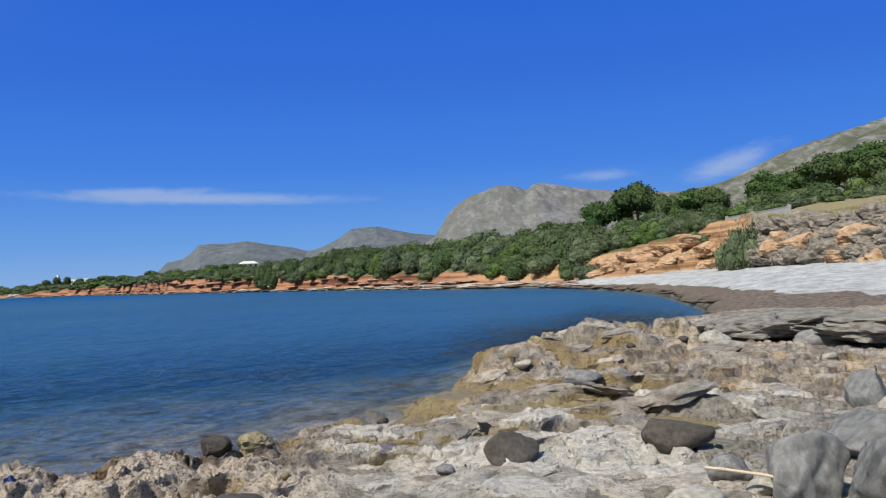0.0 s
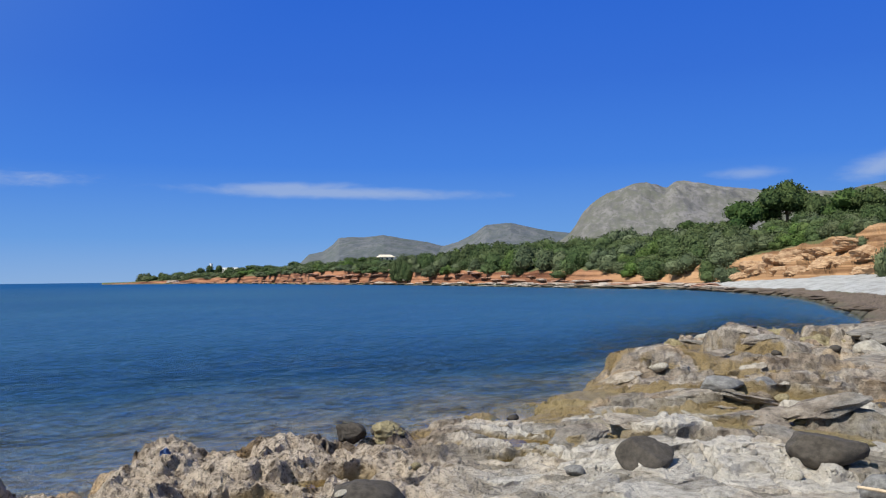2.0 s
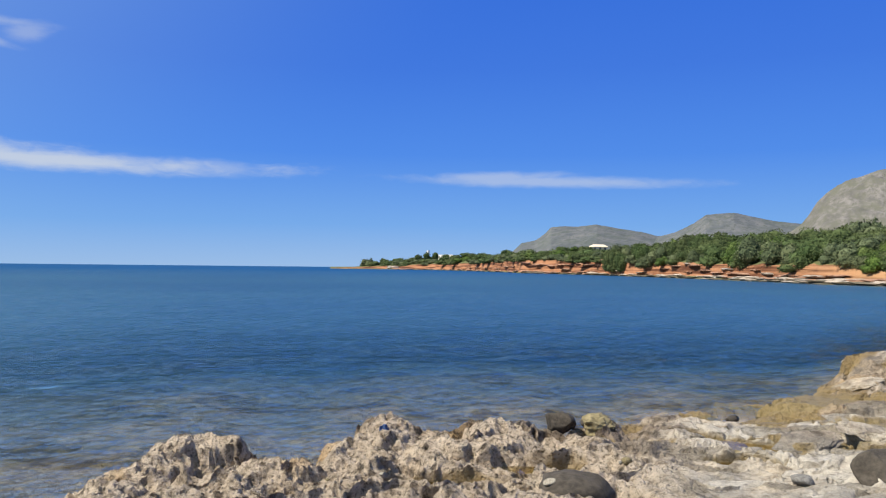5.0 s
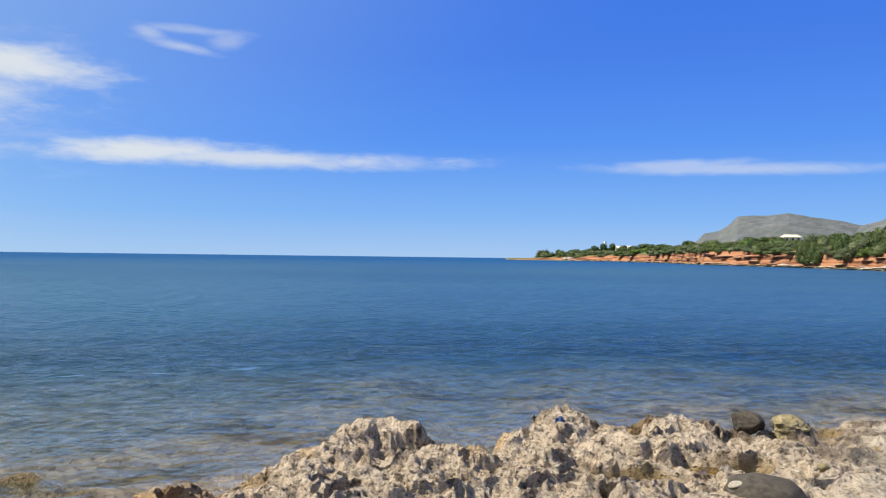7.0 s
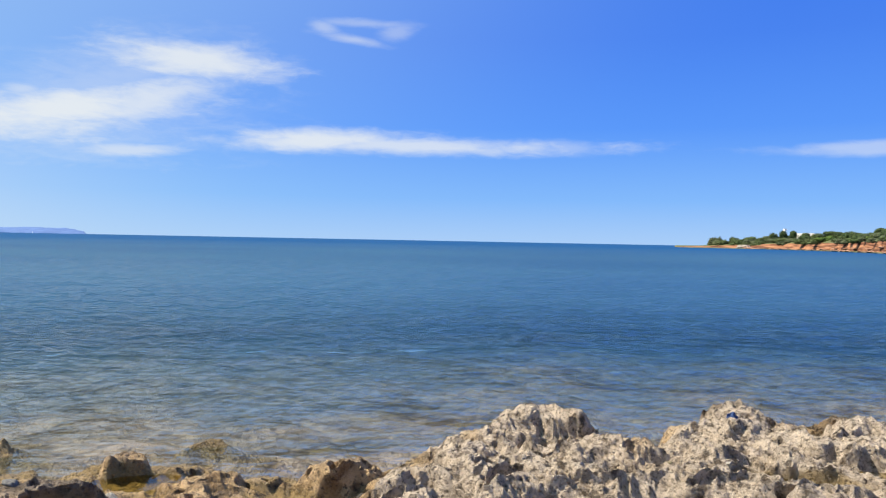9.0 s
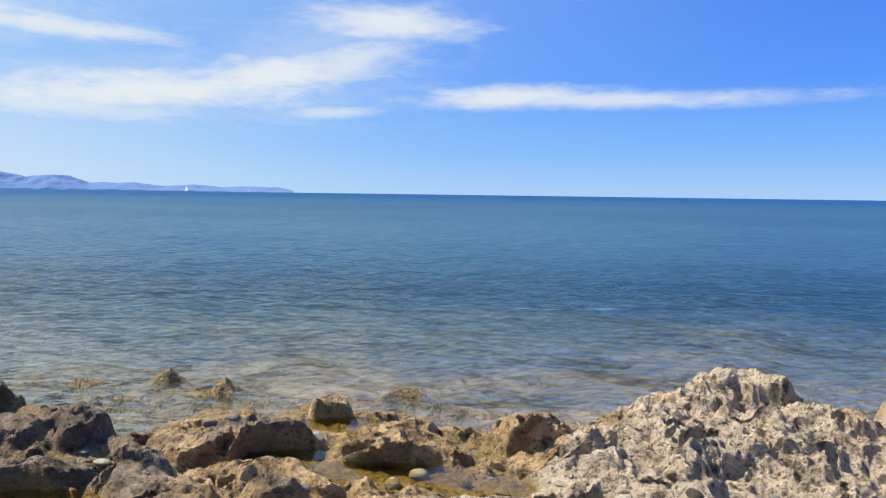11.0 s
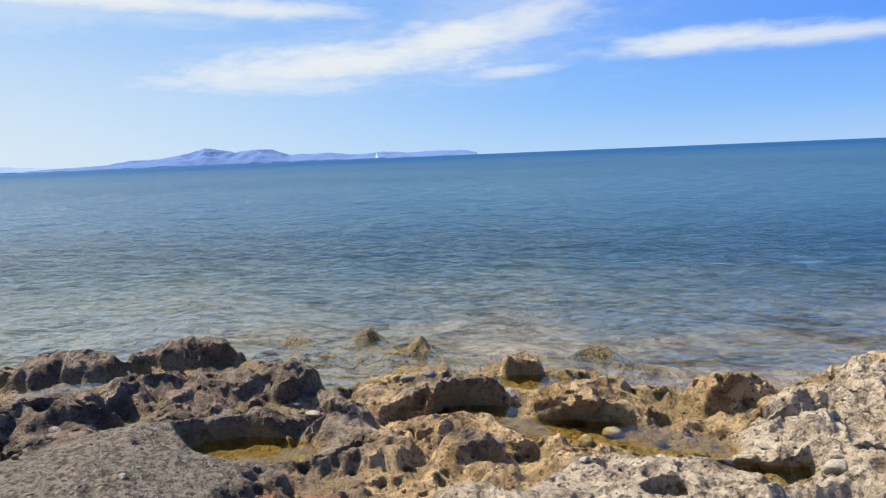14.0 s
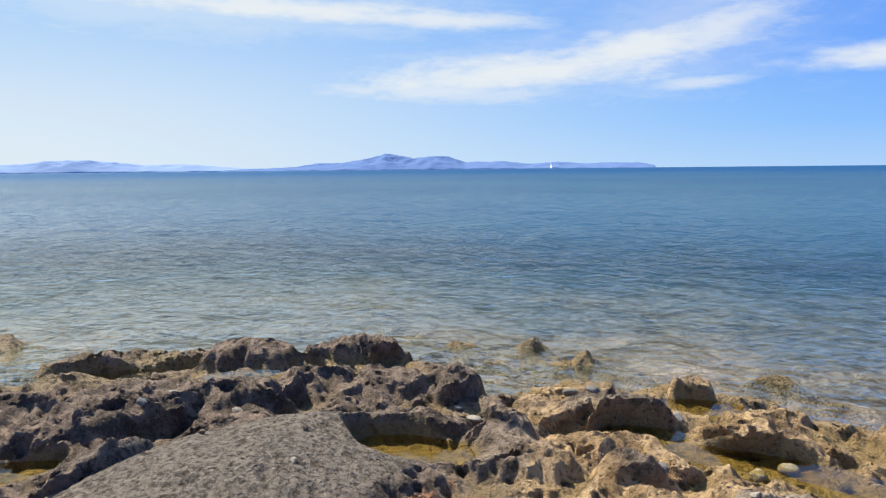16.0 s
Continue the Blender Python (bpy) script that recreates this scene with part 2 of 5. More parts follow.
def land_far():
    """Beach, cliffs, earth and scrub floor of the cove."""
    m, N = material("cove_ground")
    p = N.pos()
    big, mid, fine = N.noise(0.12, 4, 0.6, p), N.noise(0.9, 5, 0.65, p), N.noise(5, 5, 0.7, p)
    z = N.node("ShaderNodeSeparateXYZ")
    N.put(z.inputs[0], p)
    lay = N.node("ShaderNodeCombineXYZ")
    N.put(lay.inputs[2], N.math("MULTIPLY", z.outputs[2], 1.1))
    N.put(lay.inputs[0], N.math("MULTIPLY", z.outputs[0], 0.03)), N.put(lay.inputs[1], N.math("MULTIPLY", z.outputs[1], 0.03))
    strata = N.noise(1.0, 4, 0.65, lay.outputs[0], 0.3)
    scrub = N.mix(mid, (0.065, 0.08, 0.028), (0.165, 0.165, 0.072))
    scrub = N.mix(N.ramp(N.attr("rocky"), 0.3, 0.8), scrub, N.mix(fine, (0.17, 0.135, 0.07), (0.34, 0.28, 0.15)))
    red = N.mix(N.ramp(strata, 0.40, 0.58), (0.10, 0.038, 0.02), (0.36, 0.17, 0.09))
    ochre = N.mix(N.ramp(strata, 0.38, 0.6), (0.20, 0.105, 0.05), (0.47, 0.28, 0.145))
    rock = N.mix(N.ramp(fine, 0.35, 0.6), (0.07, 0.06, 0.046), (0.31, 0.26, 0.20))
    white = N.mix(N.ramp(mid, 0.36, 0.6), N.mix(fine, (0.25, 0.24, 0.22), (0.42, 0.405, 0.38)), N.mix(fine, (0.42, 0.41, 0.39), (0.58, 0.57, 0.55)))
    shelf = N.mix(N.ramp(fine, 0.35, 0.62), (0.13, 0.105, 0.07), (0.40, 0.33, 0.22))
    weed = N.mix(N.ramp(fine, 0.35, 0.65), (0.085, 0.062, 0.045), (0.24, 0.185, 0.14))
    earth = N.mix(N.attr("red"), ochre, red)
    earth = N.mix(N.ramp(N.math("ADD", N.attr("rocky"), N.math("MULTIPLY_ADD", mid, 1.4, -0.7)), 0.3, 0.7), earth, rock)
    c = N.mix(N.ramp(N.math("ADD", N.attr("cliff"), N.math("MULTIPLY_ADD", mid, 0.7, -0.35)), 0.35, 0.65), scrub, earth)
    c = N.mix(N.ramp(N.math("ADD", N.attr("shingle"), N.math("MULTIPLY_ADD", mid, 0.9, -0.45)), 0.4, 0.6), c, white)
    c = N.mix(N.ramp(N.math("ADD", N.attr("weed"), N.math("MULTIPLY_ADD", mid, 0.8, -0.4)), 0.4, 0.6), c, weed)
    # dark band near the waterline, painting in the shade of an undercut foot
    c = N.mix(N.ramp(z.outputs[2], 0.35, 0.05), c, N.mix(mid, (0.06, 0.055, 0.04), (0.2, 0.17, 0.12)))
    c = N.mix(N.ramp(z.outputs[2], -0.04, -0.22), c, bed(N, p))
    c = N.mix(N.attr("shelf"), c, shelf)
    h = N.math("ADD", N.math("MULTIPLY", mid, 1.0), N.math("MULTIPLY", fine, 0.4))
    finish(N, c, 0.95, N.bump(h, 0.9, 0.5), 0.2)
    return m


def boulder_stone(name, dark, light, scale=1.0, relief_depth=0.03):
    m, N = material(name)
    p = N.node("ShaderNodeTexCoord").outputs["Object"]
    r = N.random()
    mid, fine = N.noise(3.2 * scale, 5, 0.6, p), N.noise(34 * scale, 5, 0.75, p)
    c = N.mix(N.ramp(mid, 0.3, 0.7), dark, light)
    c = N.mix(N.ramp(fine, 0.55, 0.75, 0, 0.6), c, tuple(min(1, 1.7 * v) for v in light))
    c = N.mix(N.ramp(fine, 0.45, 0.3, 0, 0.6), c, tuple(0.4 * v for v in dark))
    c = N.mix(N.math("MULTIPLY", r, 0.10), c, (0.30, 0.26, 0.20))
    crack = N.cells(2.1 * scale, N.vec("ADD", p, N.vec("MULTIPLY", N.node("ShaderNodeTexNoise").outputs["Color"], (0.2, 0.2, 0.2))), "DISTANCE_TO_EDGE")
    c = N.mix(N.ramp(crack, 0.012, 0.0, 0, 0.22), c, tuple(0.4 * v for v in dark))
    h = N.math("ADD", N.math("MULTIPLY", mid, 0.8), N.math("MULTIPLY", fine, 0.35))
    finish(N, c, 0.85, N.bump(h, 0.6, relief_depth), 0.35)
    return m


def sea_water():
    """Clear over the shallows, blue where it is deep, wind ripples on top."""
    m, N = material("sea_water")
    p = N.pos()
    b = N.node("ShaderNodeVectorRotate", rotation_type="Z_AXIS")
    N.put(b.inputs["Vector"], p)
    b.inputs["Angle"].default_value = radians(-44)
    a = N.vec("MULTIPLY", b.outputs[0], (0.75, 1.3, 1.0))
    bb = N.vec("MULTIPLY", b.outputs[0], (0.85, 1.3, 1.0))
    swell, chop, ripple = N.noise(1.0, 2, 0.4, a), N.noise(3.0, 1.5, 0.45, bb, 0.4), N.noise(8.0, 2.0, 0.5, p, 0.3)
    h = N.math("ADD", N.math("MULTIPLY", swell, 0.20), N.math("MULTIPLY", chop, 0.13))
    h = N.math("ADD", h, N.math("MULTIPLY", N.noise(0.36, 1.5, 0.4, a), 0.42))
    h = N.math("ADD", h, N.math("MULTIPLY", ripple, 0.055))
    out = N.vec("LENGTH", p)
    h = N.math("MULTIPLY", h, N.ramp(out, 45, 110, 0.5, 1.0))
    nrm = N.bump(h, 1.0, 1.9)
    deep = N.attr("deep")
    patch = N.noise(0.02, 4, 0.6, p)
    blue = N.mix(N.ramp(patch, 0.35, 0.65), (0.020, 0.068, 0.140), (0.028, 0.085, 0.150))
    # paler body on the glare side: reflected haze painted into the water colour
    blue = N.mix(N.math("MULTIPLY", N.attr("shoal_glare"), N.ramp(deep, 1.0, 0.5, 0.25, 1.0)), blue, (0.075, 0.10, 0.135))
    # far sea bluer with distance from the eye: reflected sky put into the colour
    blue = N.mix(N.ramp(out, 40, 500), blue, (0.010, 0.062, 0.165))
    body = N.node("ShaderNodeBsdfDiffuse")
    N.put(body.inputs["Color"], blue)
    clear = N.node("ShaderNodeBsdfTransparent")
    N.put(clear.inputs["Color"], N.mix(deep, (0.86, 0.93, 0.93), (0.25, 0.6, 0.7)))
    under = N.node("ShaderNodeMixShader")
    N.put(under.inputs[0], deep), N.put(under.inputs[1], clear.outputs[0]), N.put(under.inputs[2], body.outputs[0])
    gloss = N.node("ShaderNodeBsdfGlossy")
    N.put(gloss.inputs["Roughness"], N.ramp(deep, 0.2, 0.95, 0.07, 0.2))
    # reflections tinted by colour: warmer near the shore, bluer far out
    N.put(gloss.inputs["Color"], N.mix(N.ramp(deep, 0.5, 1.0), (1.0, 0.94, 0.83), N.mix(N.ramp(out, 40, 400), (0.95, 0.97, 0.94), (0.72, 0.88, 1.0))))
    N.put(gloss.inputs["Normal"], N.bump(h, 1.0, 0.5))
    fr = N.node("ShaderNodeFresnel")
    fr.inputs["IOR"].default_value = 1.33
    N.put(fr.inputs["Normal"], nrm)
    top = N.node("ShaderNodeMixShader")
    # reflection cut with distance and raised by hand in the glare sector
    N.put(top.inputs[0], N.math("MULTIPLY", fr.outputs[0], N.math("ADD", N.math("MULTIPLY", N.math("MULTIPLY", N.ramp(deep, 0.4, 0.95, 0.63, 0.50), N.ramp(out, 30, 600, 1.0, 0.5)), N.ramp(deep, 0.0, 0.25, 0.82, 1.0)), N.math("MULTIPLY", N.attr("shoal_glare"), N.ramp(deep, 0.0, 0.5, 0.40, 0.16))))), N.put(top.inputs[1], under.outputs[0]), N.put(top.inputs[2], gloss.outputs[0])
    N.put(N.node("ShaderNodeOutputMaterial").inputs[0], top.outputs[0])
    return m


def pool_water():
    m, N = material("pool_water")
    clear = N.node("ShaderNodeBsdfTransparent")
    N.put(clear.inputs["Color"], (0.90, 0.84, 0.60))
    gloss = N.node("ShaderNodeBsdfGlossy")
    gloss.inputs["Roughness"].default_value = 0.04
    nrm = N.bump(N.noise(9, 2, 0.5, N.pos()), 0.15, 0.02)
    N.put(gloss.inputs["Normal"], nrm)
    fr = N.node("ShaderNodeFresnel")
    N.put(fr.inputs["Normal"], nrm)
    fr.inputs["IOR"].default_value = 1.33
    top = N.node("ShaderNodeMixShader")
    N.put(top.inputs[0], N.math("MULTIPLY", fr.outputs[0], 0.95)), N.put(top.inputs[1], clear.outputs[0]), N.put(top.inputs[2], gloss.outputs[0])
    N.put(N.node("ShaderNodeOutputMaterial").inputs[0], top.outputs[0])
    return m


def foliage(name, dark, light):
    m, N = material(name)
    isl = N.node("ShaderNodeNewGeometry").outputs["Random Per Island"]
    c = N.mix(isl, dark, light)
    c = N.mix(N.math("MULTIPLY", N.random(), 0.5), c, N.mix(isl, (0.05, 0.062, 0.028), (0.11, 0.118, 0.052)))
    b = finish(N, c, 0.85, None, 0.1)
    return m


def mountain_rock(name, rock_a, rock_b, scrub, green, scale):
    m, N = material(name)
    p = N.vec("MULTIPLY", N.pos(), (1.0, 0.35, 1.0))
    big, mid, fine = N.noise(0.004 * scale, 5, 0.6, p), N.noise(0.02 * scale, 6, 0.65, p), N.noise(0.09 * scale, 5, 0.7, p)
    z = N.node("ShaderNodeSeparateXYZ")
    N.put(z.inputs[0], p)
    col = N.node("ShaderNodeCombineXYZ")
    N.put(col.inputs[0], z.outputs[0]), N.put(col.inputs[1], z.outputs[1])
    N.put(col.inputs[2], N.math("MULTIPLY", z.outputs[2], 0.25))
    gully = N.noise(0.03 * scale, 5, 0.7, col.outputs[0])
    c = N.mix(N.ramp(gully, 0.35, 0.65), rock_a, rock_b)
    c = N.mix(N.ramp(fine, 0.5, 0.3, 0, 0.7), c, tuple(0.45 * v for v in rock_a))
    veg = N.math("ADD", N.math("MULTIPLY", mid, 0.7), N.math("MULTIPLY", fine, 0.5))
    veg = N.math("ADD", veg, N.math("MULTIPLY", big, 0.4))
    c = N.mix(N.ramp(veg, 0.98 - green, 0.70 - green, 1.0, 0.0), scrub, c)
    h = N.math("ADD", N.math("MULTIPLY", gully, 1.0), N.math("MULTIPLY", fine, 0.5))
    finish(N, c, 0.95, N.bump(h, 0.6, 5.0 / scale), 0.1)
    return m


def plain(name, colour, rough=0.8, scale=6.0, vary=0.25, spec=0.35):
    m, N = material(name)
    n = N.noise(scale, 5, 0.65, N.node("ShaderNodeTexCoord").outputs["Object"])
    c = N.mix(n, tuple(v * (1 - vary) for v in colour), tuple(min(1, v * (1 + vary)) for v in colour))
    finish(N, c, rough, N.bump(n, 0.25, 0.02), spec)
    return m


ROCK, COVE, SEA, POOL = shore_rock(), land_far(), sea_water(), pool_water()
GREY = boulder_stone("grey_boulder_stone", (0.125, 0.12, 0.112), (0.265, 0.253, 0.238), 1.3, 0.05)
SLATE = boulder_stone("slate_boulder_stone", (0.095, 0.092, 0.086), (0.21, 0.203, 0.192), 1.2, 0.05)
DARK = boulder_stone("dark_boulder_stone", (0.026, 0.021, 0.017), (0.075, 0.062, 0.05), 1.6)
PALE = boulder_stone("pale_stone", (0.24, 0.21, 0.165), (0.44, 0.40, 0.33), 1.5)
OLIVE = boulder_stone("algae_stone", (0.14, 0.11, 0.05), (0.30, 0.25, 0.14), 1.4)
LEAF_A = foliage("scrub_leaves", (0.042, 0.070, 0.025), (0.090, 0.125, 0.048))
LEAF_B = foliage("grey_green_leaves", (0.055, 0.075, 0.04), (0.125, 0.15, 0.08))
LEAF_D = foliage("fresh_green_leaves", (0.040, 0.078, 0.016), (0.095, 0.148, 0.036))
LEAF_C = foliage("pine_needles", (0.022, 0.050, 0.014), (0.066, 0.108, 0.028))
BARK = plain("bark", (0.12, 0.085, 0.06), 0.95, 8)


# ---- numbers that make the relief ----
def lattice(ix, iy, seed):
    h = (ix.astype(np.int64) * 374761393 + iy.astype(np.int64) * 668265263 + seed * 974634777) & 0xFFFFFFFF
    h = ((h ^ (h >> 13)) * 1274126177) & 0xFFFFFFFF
    h = ((h ^ (h >> 16)) * 2246822519) & 0xFFFFFFFF
    return ((h ^ (h >> 15)) & 0xFFFFFF) / float(0x1000000)


def grad_noise(x, y, seed=0):
    """Gradient noise, about -0.7 to 0.7."""
    ix, iy = np.floor(x), np.floor(y)
    fx, fy = x - ix, y - iy
    u, v = fx * fx * fx * (fx * (fx * 6 - 15) + 10), fy * fy * fy * (fy * (fy * 6 - 15) + 10)
    out = []
    for dx in (0, 1):
        for dy in (0, 1):
            a = lattice(ix + dx, iy + dy, seed) * 2 * np.pi
            out.append(np.cos(a) * (fx - dx) + np.sin(a) * (fy - dy))
    n0, n1 = out[0] * (1 - v) + out[1] * v, out[2] * (1 - v) + out[3] * v
    return n0 * (1 - u) + n1 * u


def fbm(x, y, size, octaves=4, seed=0, gain=0.5):
    s, a, f = 0.0, 1.0, 1.0 / size
    for o in range(octaves):
        s = s + a * grad_noise(x * f + 17.3 * o, y * f - 9.1 * o, seed + o)
        a, f = a * gain, f * 2.03
    return s


def ridged(x, y, size, octaves=4, seed=0, gain=0.5):
    s, a, f, t = 0.0, 1.0, 1.0 / size, 0.0
    for o in range(octaves):
        s = s + a * (1 - np.minimum(1, 2.2 * np.abs(grad_noise(x * f + 5.7 * o, y * f + 3.3 * o, seed + o))))
        t, a, f = t + a, a * gain, f * 2.07
    return s / t


def worley(x, y, size, seed=0):
    """Distances to the nearest two seed points in cells, the nearest cell's number, and the height of a plane tilted with that cell."""
    x, y = x / size, y / size
    ix, iy = np.floor(x), np.floor(y)
    best, second, cell, tilt = np.full(x.shape, 9.0), np.full(x.shape, 9.0), np.zeros(x.shape), np.zeros(x.shape)
    for dx in (-1, 0, 1):
        for dy in (-1, 0, 1):
            jx, jy = ix + dx, iy + dy
            u, v = x - jx - lattice(jx, jy, seed), y - jy - lattice(jx, jy, seed + 7)
            d = np.hypot(u, v)
            near = d < best
            second = np.where(near, best, np.minimum(second, d))
            best, cell = np.where(near, d, best), np.where(near, lattice(jx, jy, seed + 13), cell)
            tilt = np.where(near, u * (lattice(jx, jy, seed + 17) - 0.5) + v * (lattice(jx, jy, seed + 19) - 0.5), tilt)
    return best, second, cell, tilt


def step(a, b, v):
    t = np.clip((v - a) / (b - a), 0, 1)
    return t * t * (3 - 2 * t)


# ---- plan of the shore, by azimuth from the standing place ----
# edge of the rock shelf: azimuth, distance
SHELF_AZ = (-60, -34, -26, -22, -19, -16, -13, -11, -9.5, -8, -5.5, -3.2, -2.3, 0, 2, 4.5, 8, 11, 13.6, 17.4, 20, 24, 26, 28.3, 30,
            31.5, 33, 35.5, 37.5, 39, 42.8, 45, 47, 50, 54, 58, 62.5, 66, 70, 74, 79, 84, 88, 93, 97, 101, 104, 109, 113, 117, 130, 150, 175, 300)
SHELF_R = (16, 19, 22, 23, 23.2, 26.5, 28, 31.5, 29, 25, 22, 20.2, 18.0, 14.6, 13.0, 11.9, 11.5, 10.6, 10.2, 10.0, 9.9, 9.6, 9.4, 10.0, 9.3,
           8.6, 8.0, 7.8, 8.1, 8.8, 8.9, 8.4, 7.8, 7.2, 7.0, 7.1, 7.3, 7.8, 8.0, 7.9, 7.8, 7.9, 8.5, 9.1, 8.7, 9.1, 8.9, 8.7, 9.2, 9.0, 12, 20, 60, 90)
# land across the cove
COVE_AZ = (-60, -34, -29, -24, -22, -19.8, -18.4, -16.6, -14.4, -10.6, -6.7, -0.6, 5.8, 11.4, 18.9, 25.8, 29.2, 30.6, 32.6)
COVE_R = (12, 18, 20, 20, 22, 32, 42, 57, 79, 105, 132, 151, 196, 260, 365, 690, 740, 760, 800)
BEACH_W = (40, 50, 52, 58, 64, 68, 62, 50, 30, 14, 7, 6, 5, 4, 5, 10, 12, 12, 12)
BASE_Z = (2.3, 2.3, 2.2, 2.1, 2.1, 2.0, 2.0, 1.9, 1.6, 1.2, 0.9, 0.8, 0.8, 0.6, 0.6, 0.8, 0.7, 0.5, 0.3)
CLIFF_W = (6, 6, 6, 6, 5, 6, 7, 9, 10, 8, 4, 4, 4, 4, 8, 16, 16, 14, 10)
CLIFF_Z = (8.0, 7.6, 6.8, 6.4, 7.3, 8.0, 7.2, 6.4, 5.6, 3.8, 2.9, 3.0, 3.2, 5.0, 6.0, 4.6, 2.6, 1.6, 0.5)
CREST_D = (60, 50, 45, 45, 40, 38, 38, 38, 38, 45, 45, 45, 40, 30, 45, 60, 40, 30, 20)
CREST_Z = (13, 12, 11.5, 11, 9.6, 9.0, 8.8, 9.0, 9.6, 9.2, 9.5, 9.0, 8.5, 6.8, 8.6, 9.5, 5.5, 2.2, 0.6)

# blocks of the shelf: x, y, half length, half width, turn, top
BLOCKS_DARK = ((-8.58, -3.31, .65, .2, 111, .2), (-8.26, -1.68, .48, .28, 102, .36), (-8.59, -.59, .55, .22, 94, .34), (-6.98, -.11, .37, .26, 91, .37), (-7.24, -.86, .33, .26, 102, .35),
               (-6.3, -2.0, 1.1, .36, 113, .46), (-5.12, -2.5, .36, .2, 115, .4), (-5.66, -2.42, .42, .22, 112, .42), (-4.92, -1.95, .36, .15, 124, .42), (-6.0, -3.1, .5, .32, 116, .46), (-8.72, -2.45, .45, .16, 106, .18))
BLOCKS_TAN = ((-5.34, .66, .19, .22, 73, .50), (-5.08, .62, .42, .24, 68, .36), (-6.86, .38, .22, .34, 87, .44), (-5.78, -.05, .42, .17, 95, .36), (-5.93, 1.53, .38, .24, 71, .42), (-6.05, 1.13, .26, .22, 79, .3),
              (-4.74, 1.37, .2, .19, 74, .42), (-4.93, 1.69, .13, .11, 71, .3), (-6.56, 2.33, .18, .2, 90, .34), (-6.34, 2.52, .17, .13, 68, .27), (-5.94, 2.75, .29, .2, 65, .30), (-5.2, 2.4, .32, .12, 68, .33),
              (-5.2, 2.87, .13, .12, 61, .26), (-7.22, 1.69, .3, .15, 77, .15))
BLOCKS_PALE = ((-5.33, 6.13, .47, .24, 41, .42), (-5.43, 5.37, .35, .2, 45, .30), (-4.29, 5.95, .39, .25, 36, .36), (-5.2, 3.55, .33, .2, 56, .36), (-4.25, 4.45, .56, .3, 44, .42), (-4.24, 7.86, .33, .2, 28, .42),
               (-4.18, 6.9, .31, .2, 31, .32), (-3.28, 7.16, .33, .3, 25, .38), (-3.13, 8.3, .32, .22, 21, .38), (-3.27, 7.47, .37, .2, 24, .36), (-1.87, 7.54, .45, .24, 14, .40), (-1.2, 6.8, .45, .26, 9, .42))
BLOCKS_WHITE = ((.92, 8.47, .69, .3, -6, .44), (.52, 9.74, .65, .3, -3, .40), (-1.13, 10.3, .45, .3, 6, .28), (-.51, 9.73, .52, .2, 3, .32), (-.54, 7.9, .42, .2, 4, .38), (-1.81, 7.44, .41, .24, 14, .42), (-2.78, 7.69, .32, .2, 20, .40))
BLOCKS_POINT = ((2.93, 11.62, .85, .4, -22, .60), (2.97, 9.99, .55, .3, -37, .58), (3.73, 19.42, .7, .5, -11, .92), (1.61, 16.25, .98, .5, -6, .70), (4.22, 18.06, .59, .4, -13, .70), (9.0, 21.0, 3.2, 1.0, -12, .9), (13.0, 20.5, 3.4, 1.2, -5, .95))
DOME = (-4.75, -1.0, 1.15, .72, 138, .5)
ISLETS = ((-9.27, 1.43, .24, .12, 81, .07), (-8.36, 1.72, .28, .12, 78, .09), (-8.42, 1.84, .12, .09, 78, .16), (-9.36, .56, .3, .12, 87, .05), (-7.51, 3.54, .3, .12, 65, .05), (-9.8, -4.95, .23, .2, 117, .15), (-8.46, .87, .3, .14, 84, .01),
          (-1.5, 12.2, .3, .16, 5, .06), (-.75, 13.4, .4, .14, 0, .02))
# hollows: x, y, half length, half width, turn, floor height
POOLS = ((-5.4, .02, .34, .2, 65, .12), (-5.6, 1.66, .24, .13, 74, .12), (-6.28, 2.31, .31, .17, 70, .1), (-5.04, 2.17, .40, .17, 57, .12), (-4.5, 2.58, .33, .14, 41, .17), (-7.42, -1.6, .28, .12, 102, .15), (-5.05, -2.62, .26, .14, 116, .15),
         (-3.85, 2.82, .2, .07, 54, .22), (-2.84, 6.2, .32, .14, 24, .2), (-2.3, 7.05, .32, .11, 18, .2))
CHANNEL = (-7.45, .77, .29, .34, 84, -.06)
PITS = ((-4.14, 4.3, .13, .08, 44, .22), (-4.4, 4.42, .13, .09, 45, .2), (-4.62, 4.82, .09, .09, 44, .25), (-3.87, 4.99, .14, .08, 38, .2), (-3.6, 5.15, .16, .08, 36, .2), (-3.22, 6.39, .09, .13, 27, .18), (-4.3, 3.3, .1, .08, 52, .2),
        (-3.72, 2.18, .13, .08, 60, .2), (-4.75, 3.05, .08, .07, 55, .2), (-4.5, 3.75, .09, .08, 50, .22), (-2.6, 5.6, .1, .07, 25, .25), (-3.35, 4.4, .1, .06, 38, .25))
WETS = ((1.52, 10.51, 1.24, .35, -8, .33), (2.26, 9.34, .68, .3, -19, .36), (.2, 8.3, .27, .13, -1, .3), (-.44, 8.14, .33, .16, 3, .2), (-.6, 8.87, .38, .16, 4, .24), (-1.01, 9.24, .49, .13, 6, .22), (.4, 12.6, .9, .4, 0, .26),
        (1.3, 12.4, .8, .3, 0, .33), (-1.9, 8.5, .4, .2, 15, .2), (3.1, 11.2, .8, .18, -20, .42))


def shape(x, y, f):
    c, s = math.cos(radians(f[4])), math.sin(radians(f[4]))
    u, v = (x - f[0]) * c + (y - f[1]) * s, -(x - f[0]) * s + (y - f[1]) * c
    return np.hypot(u / f[2], v / f[3])


